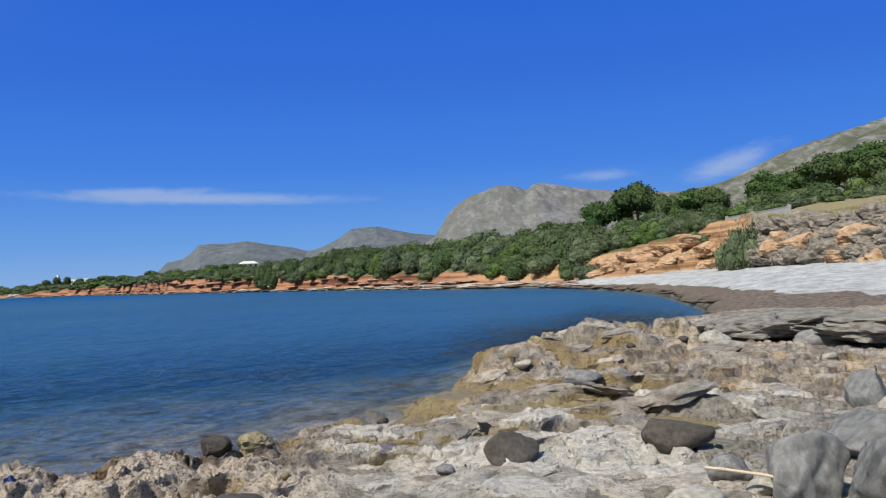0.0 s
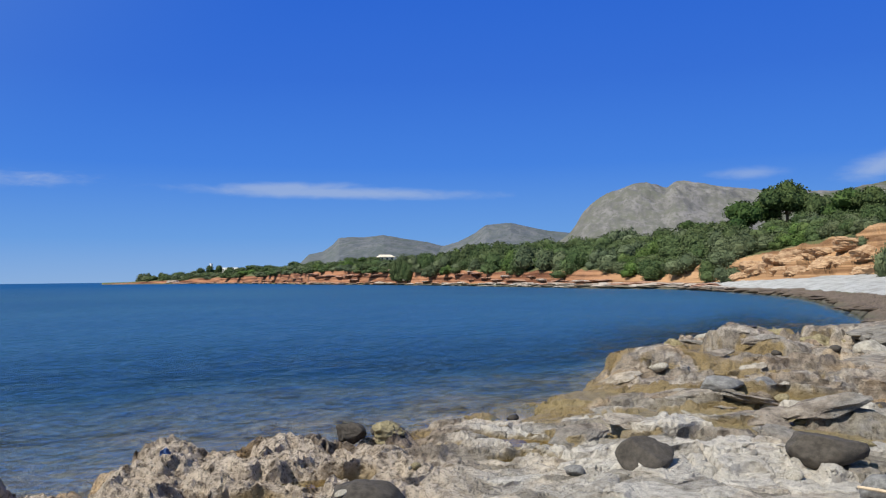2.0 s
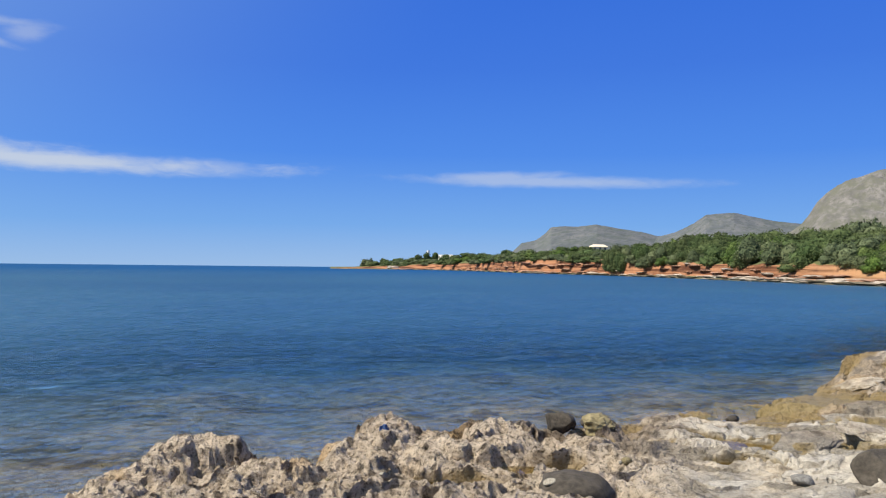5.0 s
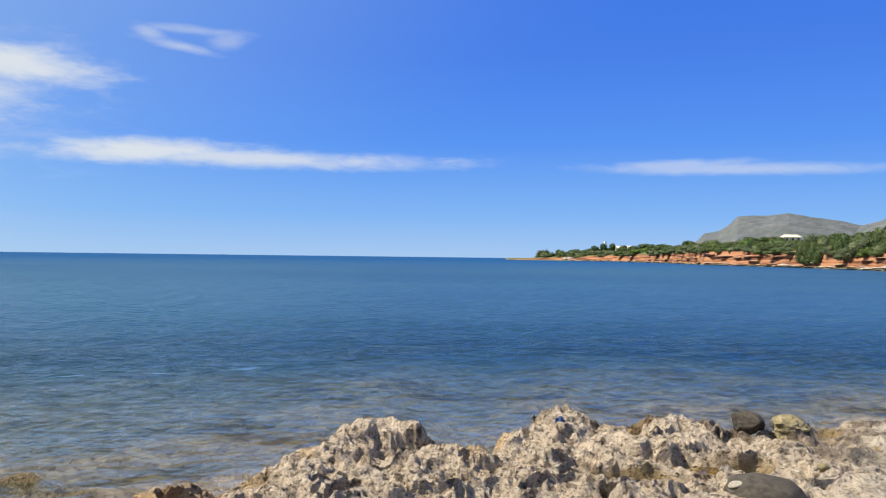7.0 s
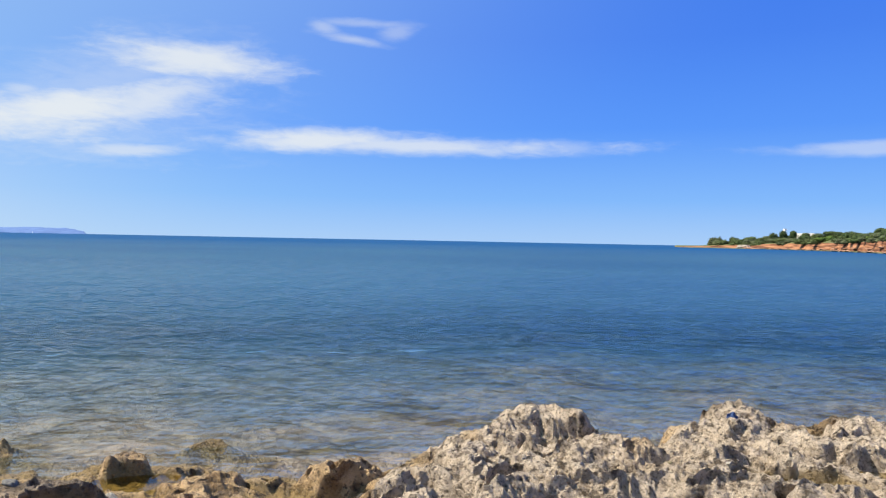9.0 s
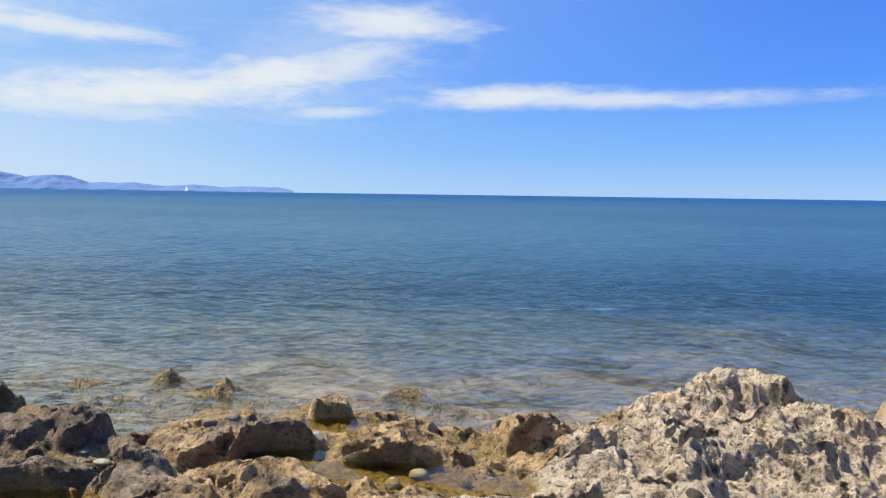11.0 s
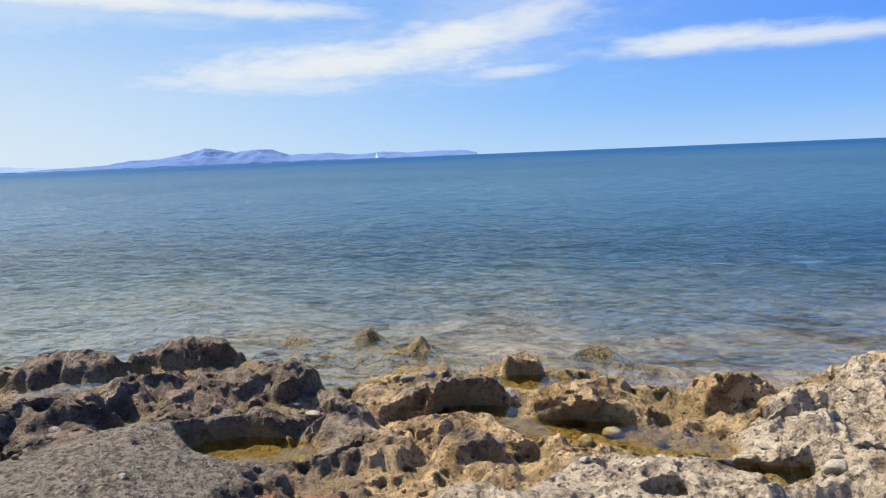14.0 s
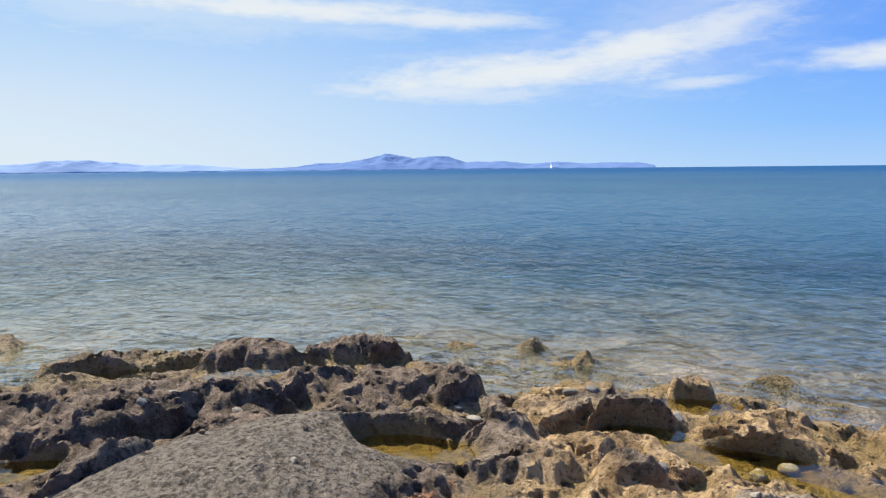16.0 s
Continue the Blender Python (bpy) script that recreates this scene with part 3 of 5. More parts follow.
def relief(x, y):
    """Height of the ground at x, y, with the masks that colour it."""
    r, az = np.hypot(x, y), np.degrees(np.arctan2(-x, y))
    az = np.where(az < -60, az + 360, az)
    masks = {}
    # --- shelf
    rg = np.clip(r / 8, 0.5, 2)
    d = np.interp(az, SHELF_AZ, SHELF_R) + fbm(x, y, 1.3, 3, 3) * 0.28 * rg + 0.10 * fbm(x, y, 0.3, 3, 4) - r
    pool_zone = step(51, 57, az) * step(128, 120, az)
    karst = step(3, 15, az) * step(200, 160, az)
    layered = 1 - karst
    wx, wy = x + 0.22 * fbm(x, y, 0.7, 3, 31), y + 0.22 * fbm(x, y, 0.7, 3, 47)
    ragged_edge = fbm(x, y, 0.32, 3, 11)
    under = np.interp(d, (-4000, -250, -60, -25, -12, -5, -1, -0.25, 0.0), (-30, -14, -5.5, -2.0, -0.85, -0.55, -0.4, -0.26, -0.12))
    # floor of the pool country, the pitted plateau, and the layered ledges
    floor = np.interp(d, (0.0, 0.35, 1.0, 2.2), (-0.1, 0.04, 0.13, 0.20)) + 0.09 * np.tanh(3 * fbm(wx, wy, 0.55, 3, 5)) * step(0.0, 0.8, d)
    front = np.interp(az, (46, 55, 62, 70, 78, 90, 100), (9, 5.2, 4.8, 4.45, 4.25, 4.1, 3.6)) + 0.3 * fbm(x, y, 0.7, 3, 21)
    on_front = step(0.05, -0.1, r - front) * step(112, 100, az)
    floor = floor + on_front * (0.30 + 0.06 * fbm(wx, wy, 0.8, 3, 6) - floor)
    lumps = fbm(wx, wy, 0.75, 3, 7)
    plateau = np.interp(d, (0.0, 0.22, 0.7, 2.0), (-0.1, 0.16, 0.27, 0.33)) + 0.15 * np.tanh(3 * lumps) * step(0.0, 0.5, d)
    # thin beds of rock with sharp lips
    lift = (0.20 + 0.14 * step(9, 14, r)) * fbm(0.8 * wx + 0.5 * wy, wy * 1.3, 2.2, 4, 83, 0.55)
    beds = 0.0
    for thick, part_of in ((0.11, 0.6), (0.04, 0.45)):
        q = lift / thick + 0.35 * ragged_edge
        beds = beds + part_of * thick * (np.floor(q) + step(0.8, 1.0, q - np.floor(q)))
    b1, b2, bn, bt = worley(0.62 * wx + 0.2 * wy, wy, 0.7, 101)
    s1, s2, sn, stl = worley(0.6 * x + 0.2 * wy, y, 0.3, 107)
    crack = step(0.09, 0.0, b2 - b1)
    smooth_slab = step(7.8, 6.9, r + 0.5 * ragged_edge) * step(15, 9, az)
    ledges = np.interp(d, (0.0, 0.2, 1.0, 4, 12), (-0.1, 0.12, 0.22, 0.34, 0.46)) + (1 - 0.6 * smooth_slab) * (beds + 0.06 * (bn - 0.5) + 0.09 * bt - 0.08 * crack * (bn > 0.3) + 0.035 * (sn - 0.5) + 0.05 * stl - 0.045 * step(0.10, 0.0, s2 - s1) * (sn > 0.5))
    h = ledges * layered + karst * (plateau * (1 - pool_zone) + floor * pool_zone)
    h = np.where(d > 0, h, under)
    # blocks with steep sides
    tops = np.zeros_like(x)
    pale_top = np.zeros_like(x)
    for f in ISLETS:
        q = shape(0.5 * x + 0.5 * wx, 0.5 * y + 0.5 * wy, f)
        q = np.minimum(q + 0.5 * ragged_edge + 1.6 * lumps * step(0.6, 2.0, q), 9)
        cone = f[5] + 0.07 * ragged_edge - 0.17 * np.clip(q - 0.3, 0, 1.2) - 0.06 * np.maximum(q - 1.5, 0)
        tops = np.maximum(tops, (cone > np.maximum(h, -0.1)) * 1.0)
        h = np.maximum(h, np.where(q < 6, cone, -99))
    for group in (BLOCKS_DARK, BLOCKS_TAN, BLOCKS_PALE, BLOCKS_WHITE, BLOCKS_POINT):
        for f in group:
            q = np.minimum(shape(0.45 * x + 0.55 * wx, 0.45 * y + 0.55 * wy, f) + 0.42 * ragged_edge + 0.25 * lumps, 9)
            wide = 0.2 if f[3] > 0.3 else 0.3
            k = step(1.12 + wide, 1.12 - wide, q)
            top = (f[5] - (0.04 if group in (BLOCKS_DARK, BLOCKS_TAN) else -0.01)) * (1.06 - 0.24 * np.minimum(q, 1.2) ** 2) + 0.09 * lumps + 0.04 * ragged_edge
            h = np.where(top > h, h + (top - h) * k, h)
            tops = np.maximum(tops, k)
            if group in (BLOCKS_WHITE, BLOCKS_PALE):
                pale_top = np.maximum(pale_top, k)
    q = shape(x, y, DOME) + 0.08 * ragged_edge
    dome = step(1.35, 0.95, q)
    swell = DOME[5] * (1 - 0.32 * np.minimum(q, 1.7) ** 2)
    h = np.where(swell > h, h + (swell - h) * step(1.7, 1.25, q), h)
    low = step(0.22, 0.10, h) * (d > 0)
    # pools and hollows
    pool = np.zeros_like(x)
    # banks nearer the camera are lowered so the pools show in its view
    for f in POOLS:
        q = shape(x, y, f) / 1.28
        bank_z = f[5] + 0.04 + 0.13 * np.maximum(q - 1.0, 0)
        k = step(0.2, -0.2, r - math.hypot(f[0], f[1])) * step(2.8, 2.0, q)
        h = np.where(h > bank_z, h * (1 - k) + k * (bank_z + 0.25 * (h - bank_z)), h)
    for f in POOLS + PITS + WETS + (CHANNEL,):
        q = (shape(0.6 * x + 0.4 * wx, 0.6 * y + 0.4 * wy, f) + 0.12 * ragged_edge) / (1.0 if f in PITS else 1.28)
        k = step(1.22, 0.95, q)
        h = np.where(h > f[5], h + (f[5] + 0.012 * ragged_edge - h) * k, h)
        low = np.maximum(low, (0.2 if f in PITS else 1.0) * step(1.5, 0.9, q))
        if f in POOLS or f in WETS:
            pool = np.maximum(pool, step(1.3, 0.9, q) * (1.0 if f in POOLS else 0.75))
    # weathered skin: sharp little crests between rounded pits
    rag = np.clip(karst * (1 - 0.12 * pool_zone - 0.3 * on_front) + 0.22 * layered * (1 - smooth_slab), 0, 1) * (1 - 0.72 * dome) * (1 - 0.55 * low) * np.maximum(d > -0.1, (tops > 0.2) & (h > 0.03))
    wide_d, _, wide_n, _ = worley(wx, wy, 0.24, 69)
    small_d, _, small_n, _ = worley(x + 0.08 * ragged_edge, y + 0.06 * lumps, 0.11, 71)
    tiny_d, _, _, _ = worley(x, y, 0.05, 75)
    skin = 0.07 * (np.minimum(wide_d, 0.6) - 0.4) * (wide_n > 0.35) + (0.085 - 0.03 * pool_zone) * (np.minimum(small_d, 0.7) - 0.42) * (0.4 + small_n) + (0.045 - 0.02 * pool_zone) * (np.minimum(tiny_d, 0.7) - 0.42)
    skin = skin - 0.085 * step(0.30, 0.16, wide_d) * (wide_n > 0.74) - 0.05 * step(0.28, 0.12, small_d) * (small_n > 0.82) + 0.07 * (ridged(wx, wy, 0.4, 5, 23, 0.6) - 0.6)
    h = h + rag * skin * step(-0.05, 0.12, h) * (1 + 0.1 * (1 - pool_zone))
    # beds of the layered rock, a few centimetres thick
    q = (h + 0.03 * ragged_edge + 0.006 * fbm(x, y, 0.12, 3, 27)) / 0.045
    bedded = 0.045 * (np.floor(q) + step(0.72, 1.0, q - np.floor(q)))
    h = np.where(d > 0.1, h + 0.45 * (bedded - h) * layered * (1 - 0.5 * smooth_slab) * (1 - low), h)
    h = h + (0.008 + 0.012 * on_front * karst) * fbm(x, y, 0.10, 3, 25) * (d > 0)
    # reefs under the shallows
    # sector with a raised bed, where the sea's glare is also painted
    shoal_glare = step(72, 114, az) * step(250, 200, az)
    h = np.where(d < -0.3, np.where(tops > 0.1, h, h + 0.22 * np.clip(fbm(x, y, 2.6, 4, 97), -0.3, 0.6) * step(-30, -6, d)), h)
    masks["shoal_glare"] = shoal_glare
    h = np.where(d < -0.8, h * (1 - 0.2 * shoal_glare * step(-0.8, -3.0, d)), h)
    h = np.where(r < 2.2, 0.5, h)
    masks["pool"] = pool
    masks["pale"] = np.clip(0.10 * karst * step(72, 55, az) + 0.14 * pale_top * (az < 50) + 0.6 * pale_top * layered + 0.45 * on_front * step(88, 74, az) + 0.25 * smooth_slab + 0.08, 0, 1)
    masks["dark_tone"] = step(80, 92, az) * step(200, 160, az) * 0.9
    masks["tan"] = np.clip(0.62 * pool_zone * step(88, 76, az) * (1 - on_front) * step(0.42, 0.2, h) + 0.3 * pool_zone * step(88, 80, az) * (1 - on_front) + 0.5 * karst * (1 - pool_zone) * step(1.1, 0.2, d + 0.4 * lumps)
                            + 0.3 * layered * step(8.3, 10, r) * (1 - 0.8 * pale_top) + 0.08, 0, 1)
    masks["algae"] = np.clip(0.8 * low + 0.8 * step(-0.08, 0.16, fbm(x, y, 1.7, 3, 131)) * step(8.3, 9.4, r) * layered * step(-20, -13, az) * (1 - pale_top) + 0.3 * crack * layered * (1 - smooth_slab), 0, 1)
    masks["algae"] = masks["algae"] * (1 - 0.6 * masks["dark_tone"] * (pool < 0.3))
    masks["slab"] = np.clip(np.maximum(dome, np.exp(-np.minimum(shape(x, y, (4.4, 7.7, 1.5, 1.1, -15)), 5) ** 4)) * 0.9, 0, 1)
    masks["ragged"] = np.clip(0.3 + 0.7 * karst + 0.3 * layered * step(10, 14, r), 0, 1)
    masks["block"] = 0.5 + (0.65 * (bn - 0.5) + 0.45 * (sn - 0.5)) * step(26, 6, az)
    masks["rust"] = step(76, 84, az) * step(135, 120, az) * step(5.6, 4.8, r) * (1 - dome) * 1.25
    # --- cove
    df = r - np.interp(az, COVE_AZ, COVE_R, right=1e6) + fbm(x, y, 14, 3, 7) * np.clip(r / 60, 0.2, 2.5)
    df = np.where((az > 32.6) | (az < -59.9), -1e3 + 0 * r, df)
    col = {k: np.interp(az, COVE_AZ, v) for k, v in (("bw", BEACH_W), ("bz", BASE_Z), ("cw", CLIFF_W), ("cz", CLIFF_Z), ("kd", CREST_D), ("kz", CREST_Z))}
    beach = col["bz"] * np.clip(df / col["bw"], 0, 1) ** 0.8 + 0.16 * fbm(x, y, 2.2, 4, 19) * step(0, 2, df)
    e = df - col["bw"] + (0.3 + 0.4 * step(6, -4, az) + 0.8 * step(-9, -14, az)) * fbm(x, y, 7.0, 4, 29, 0.6)
    rise = np.clip(e / col["cw"], 0, 1)
    st = rise * 4.0 + 0.14 * fbm(x, y, 12.0, 4, 37)
    rise2 = np.clip((np.floor(st) + step(0.35, 0.9, st - np.floor(st))) / 4.0, 0, 1) * step(0, 0.12, rise)
    rise2 = np.where(rise >= 1, 1, rise2)
    g = np.clip((e - col["cw"]) / col["kd"], 0, 1)
    land = beach + (col["cz"] - col["bz"]) * rise2 + (col["kz"] - col["cz"]) * g ** 0.8 + 0.5 * fbm(x, y, 9, 3, 41) * step(0, 1, rise) + 0.9 * fbm(x, y, 2.6, 3, 43) * step(0, 0.2, rise) * step(1.0, 0.0, g * 6) * step(-3, -9, az)
    land = np.where(df < 0, np.maximum(-8, df * 0.12), land)
    masks["shelf"] = step(-0.02, 0.05, h - land) * step(40, 34, r) * step(-0.1, 0.0, h)
    both = np.maximum(h, land)
    h = np.where(land > h, land, h)
    masks["cliff"] = step(-2.5, 0.5, e) * step(1.0, 0.0, (e - col["cw"]) / 3.0)
    masks["red"] = step(-9, 4, az)
    masks["rocky"] = step(-20, -22.5, az) * 0.8 + 0.12
    sh = step(0.24, 0.33, df / col["bw"]) * step(1.0, -1.0, e) * step(-6, -12, az)
    lowshelf = step(12, 5, az) * step(0.6, 1.6, df) * step(0.5, -0.5, e) * step(-12, -6, az) * 0.55
    masks["shingle"] = np.maximum(sh, lowshelf)
    masks["weed"] = step(0.0, 0.05, df / col["bw"]) * step(0.34, 0.25, df / col["bw"] + 0.12 * fbm(x, y, 9, 4, 141)) * step(-7, -12, az) * step(22, 26, r)
    masks["far"] = step(19, 25, r) * (land >= h - 1e-6)
    return both, masks


def height(x, y):
    return float(relief(np.array([float(x)]), np.array([float(y)]))[0][0])


def grid_mesh(name, X, Y, Z, closed=False):
    """A mesh over a grid of points; rows may close on themselves."""
    a, b = X.shape
    me = bpy.data.meshes.new(name)
    me.vertices.add(a * b)
    me.vertices.foreach_set("co", np.stack([X, Y, Z], -1).astype(np.float32).ravel())
    i = np.arange(a * b).reshape(a, b)
    j = np.roll(i, -1, 0) if closed else i[1:]
    i0 = i if closed else i[:-1]
    q = np.stack([i0[:, :-1], i0[:, 1:], j[:, 1:], j[:, :-1]], -1).reshape(-1, 4)
    me.loops.add(q.size)
    me.polygons.add(len(q))
    me.loops.foreach_set("vertex_index", q.ravel().astype(np.int32))
    me.polygons.foreach_set("loop_start", np.arange(0, q.size, 4, dtype=np.int32))
    me.polygons.foreach_set("use_smooth", np.ones(len(q), dtype=bool))
    me.update()
    return me


def add_masks(me, masks, keys):
    for k in keys:
        at = me.attributes.new(k, "FLOAT", "POINT")
        at.data.foreach_set("value", masks[k].astype(np.float32).ravel())


def polar(azs, rs):
    A, R = np.meshgrid(np.radians(np.array(azs)), np.array(rs), indexing="ij")
    return -R * np.sin(A), R * np.cos(A)


def growing(a, b, k):
    n = int(math.ceil(math.log(b / a) / math.log(k)))
    return list(a * (b / a) ** (np.arange(n + 1) / n))


# ---- ground ----
SEEN = list(np.arange(-34, 119.5, 0.12))
REST = list(np.arange(124, 326, 4.0))
X, Y = polar(SEEN + REST, [0.004, 0.3, 0.6, 0.9, 1.2, 1.5, 1.8] + list(np.arange(2.0, 3.0, 0.07)) + growing(3.0, 9.6, 1.0037) + growing(9.65, 24.5, 1.0052))
Z, masks = relief(X, Y)
# undercut fronts: upper rock sheared towards the camera so its near faces darken
R = np.hypot(X, Y)
lean = (0.34 + 0.8 * fbm(X, Y, 0.5, 2, 171)) * np.clip(Z - 0.10, 0, 0.5) * step(2.6, 3.6, R) * step(24, 21, R)
lean = lean * (1 - 0.85 * masks["slab"])
me = grid_mesh("ground_shelf", X * (1 - lean / R), Y * (1 - lean / R), Z, True)
add_masks(me, masks, ("pale", "tan", "slab", "rust", "algae", "dark_tone", "ragged", "block", "pool"))
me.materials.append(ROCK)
me.set_sharp_from_angle(angle=radians(38))
tagged(new("ground_shelf", me), "grey and tan weathered limestone shelf with algae at the waterline", "rock shelf", kind="structure")

# the cove's mesh is dense from the waterline to the crest
azs = np.array(list(np.arange(-50, -34, 0.5)) + list(np.arange(-34, 33.6, 0.13)) + list(np.arange(34, 310, 3.0)))
shore = np.maximum(np.interp(azs, COVE_AZ, COVE_R) - 8, 25.5)[:, None]
inner = 24.5 + (shore - 24.5) * (np.linspace(0, 1, 40)[:-1] ** 1.5)[None, :]
dense = shore + np.array(list(np.arange(0, 95, 0.5)) + growing(95, 170, 1.03))[None, :]
outer = (shore + 175) * ((4800 / (shore + 175)) ** np.linspace(0, 1, 30)[None, :])
R = np.concatenate([inner, dense, outer], 1)
A = np.radians(azs)[:, None]
X, Y = -R * np.sin(A), R * np.cos(A)
Z, masks = relief(X, Y)
me = grid_mesh("ground_cove", X, Y, Z, True)
add_masks(me, masks, ("cliff", "red", "rocky", "shingle", "weed", "shelf"))
me.materials.append(COVE)
tagged(new("ground_cove", me), "pebble beach, brown seaweed and orange earth cliffs round a cove", "ground", kind="structure")

X, Y = polar(list(np.arange(-33, 120, 0.3)) + list(np.arange(121, 326, 4.0)), growing(3.5, 115, 1.0045) + growing(117, 4900, 1.06))
Z, masks = relief(X, Y)
R = np.hypot(X, Y)
# wind waves, crests lying across the wind
U, V = X * math.cos(radians(40)) + Y * math.sin(radians(40)), -X * math.sin(radians(40)) + Y * math.cos(radians(40))
WX, WY = U + 0.3 * fbm(X, Y, 1.5, 2, 205), V + 0.3 * fbm(X, Y, 1.5, 2, 207)
waves = 0.075 * fbm(0.75 * WX, WY, 0.85, 3, 201, 0.55) * step(8, 16, R) + 0.036 * fbm(0.7 * WX, WY, 0.33, 2, 211) * step(36, 18, R) + 0.09 * fbm(0.6 * WX, WY, 4.0, 2, 221)
waves = waves * step(0.0, 0.5, -Z) * (0.35 + 0.65 * step(0.3, 1.2, -Z)) * step(112, 75, R)
me = grid_mesh("water_sea", X, Y, waves, True)
add_masks(me, {"deep": np.clip(1 - np.exp(-1.6 * np.maximum(-Z - 0.36 + 0.08 * masks["shoal_glare"], 0)), 0, 1), "shoal_glare": masks["shoal_glare"]}, ("deep", "shoal_glare"))
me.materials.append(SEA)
tagged(new("water_sea", me), "clear blue sea with small wind ripples over a brown rocky bed", "sea", kind="structure")


# ---- mountains ----
def mountain(name, label, profile, dist, depth, mat, seed, rough=0.12, kind="backdrop"):
    """A ridge seen over the land: profile of azimuth and elevation along its crest."""
    profile = sorted(profile)
    azs = np.linspace(profile[0][0], profile[-1][0], 260)
    el = np.interp(azs, [p[0] for p in profile], [p[1] for p in profile])
    crest = np.tan(np.radians(el)) * dist + EYE
    s = np.concatenate([np.linspace(-1, 0, 48), np.linspace(0.04, 0.5, 8)])
    A, S = np.meshgrid(np.radians(azs), s, indexing="ij")
    R = dist + depth * S
    X, Y = -R * np.sin(A), R * np.cos(A)
    size = dist * 0.10
    n = ridged(X, Y, size, 5, seed) - 0.55
    body = np.where(S < 0, np.clip(1 + S, 0, 1) ** 0.8, 1 - S)
    C = crest[:, None] + 0 * S
    Z = C * body * (1 + rough * 2.5 * n * np.clip(-S * 4, 0, 1) * (1 - np.clip(-S, 0, 1) * 0.4))
    Z = Z + C.max() * rough * 0.12 * fbm(X, Y, size * 0.18, 4, seed + 5) * (S > -0.98)
    Z = np.minimum(Z, C * (1.0 + 0.25 * rough * fbm(X, Y, size * 0.12, 4, seed + 9)) * np.where(S < 0, 1 + 0.35 * np.abs(S), 1)) - 6 * (S < -0.98)
    me = grid_mesh(name, X, Y, Z)
    me.materials.append(mat)
    return tagged(new(name, me), label, "mountain", kind="structure")


LIME = mountain_rock("limestone_mountain", (0.115, 0.11, 0.105), (0.215, 0.20, 0.19), (0.125, 0.125, 0.10), 0.06, 1.6)
LIME_B = mountain_rock("limestone_slope", (0.115, 0.108, 0.10), (0.25, 0.232, 0.21), (0.075, 0.082, 0.045), 0.05, 2.2)
# distance haze painted into the base colours of the far hills and headlands
HAZE_HILL = mountain_rock("haze_tinted_hill", (0.095, 0.105, 0.115), (0.145, 0.148, 0.15), (0.08, 0.095, 0.082), 0.10, 1.0)
HAZE_BLUE = plain("haze_blue_hill", (0.115, 0.19, 0.38), 1.0, 0.01, 0.12, 0.0)
HAZE_PALE = plain("haze_pale_hill", (0.23, 0.33, 0.53), 1.0, 0.01, 0.06, 0.0)

mountain("mountain_1", "grey limestone mountain with steep cliffs", ((2.0, 2.0), (0.5, 3.0), (0.0, 3.7), (-0.45, 4.5), (-1.1, 5.15), (-2.1, 5.8), (-3.0, 6.1), (-4.1, 6.45), (-5.0, 6.5), (-6.2, 6.05),
         (-6.7, 6.45), (-7.4, 6.5), (-9, 6.15), (-12, 5.7), (-15, 5.45), (-18, 5.3), (-24, 4.6)), 1700, 520, LIME, 11)
mountain("mountain_2", "grey rocky mountain slope with sparse scrub", ((-13.5, 4.0), (-15.5, 5.15), (-17.5, 5.4), (-19.6, 5.8), (-20.6, 6.2), (-21.8, 6.75), (-24, 7.6), (-26, 8.1), (-29.5, 9.0),
         (-34, 10.0), (-45, 10.5), (-60, 8)), 760, 330, LIME_B, 23, 0.10)
mountain("hill_1", "hazy flat-topped green-grey hill", ((10.6, 0.8), (9.5, 2.3), (8.4, 2.6), (7.2, 3.2), (6.4, 3.78), (5.6, 3.85), (4.6, 3.9), (3.3, 3.6), (2.0, 3.3), (0.2, 3.1), (-4, 2.5)), 2500, 900, HAZE_HILL, 37, 0.06)
mountain("hill_2", "hazy green-grey hill on the skyline", ((21, 0.2), (19.5, 1.3), (19.0, 1.8), (18.0, 2.0), (17.3, 2.5), (16.9, 2.95), (16.2, 3.02), (15, 3.0), (13.7, 3.15), (12.4, 2.9), (10.5, 2.6), (9.6, 2.35), (7, 2.2), (3, 2.0)), 3100, 1000, HAZE_HILL, 51, 0.06)
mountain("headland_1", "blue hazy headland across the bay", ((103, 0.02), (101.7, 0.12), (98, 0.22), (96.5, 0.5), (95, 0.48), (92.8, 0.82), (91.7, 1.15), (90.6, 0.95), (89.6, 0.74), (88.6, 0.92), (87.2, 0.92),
         (86, 0.45), (84.8, 0.5), (83.2, 0.52), (81.5, 0.3), (79.5, 0.45), (77.5, 0.3), (75.5, 0.38), (73.6, 0.3), (72.9, 0.12), (72.8, 0.0)), 4300, 250, HAZE_BLUE, 63, 0.6)
mountain("headland_2", "pale hazy coast on the horizon", ((128, 0.4), (121, 0.7), (116, 0.5), (112.8, 0.8), (110, 0.66), (108, 0.45), (105.5, 0.5), (103, 0.3), (100.5, 0.1), (99, 0.0)), 4700, 150, HAZE_PALE, 77, 0.45)


# ---- parts and things ----
def part(name, bm, mat, parent=None, label=""):
    """Link a bmesh as one mesh object, under a thing where parent is given."""
    me = bpy.data.meshes.new(name)
    bm.to_mesh(me)
    bm.free()
    me.materials.append(mat)
    ob = new(name, me)
    ob.parent = parent
    if label:
        tagged(ob, label)
    return ob


def smooth(ob):
    ob.data.polygons.foreach_set("use_smooth", np.ones(len(ob.data.polygons), dtype=bool))
    return ob


def place(ob, x, y, z, turn=0.0, size=(1, 1, 1), tilt=0.0):
    ob.matrix_basis = Matrix.LocRotScale((x, y, z), Euler((radians(tilt), 0, radians(turn))), Vector(size))
    return ob


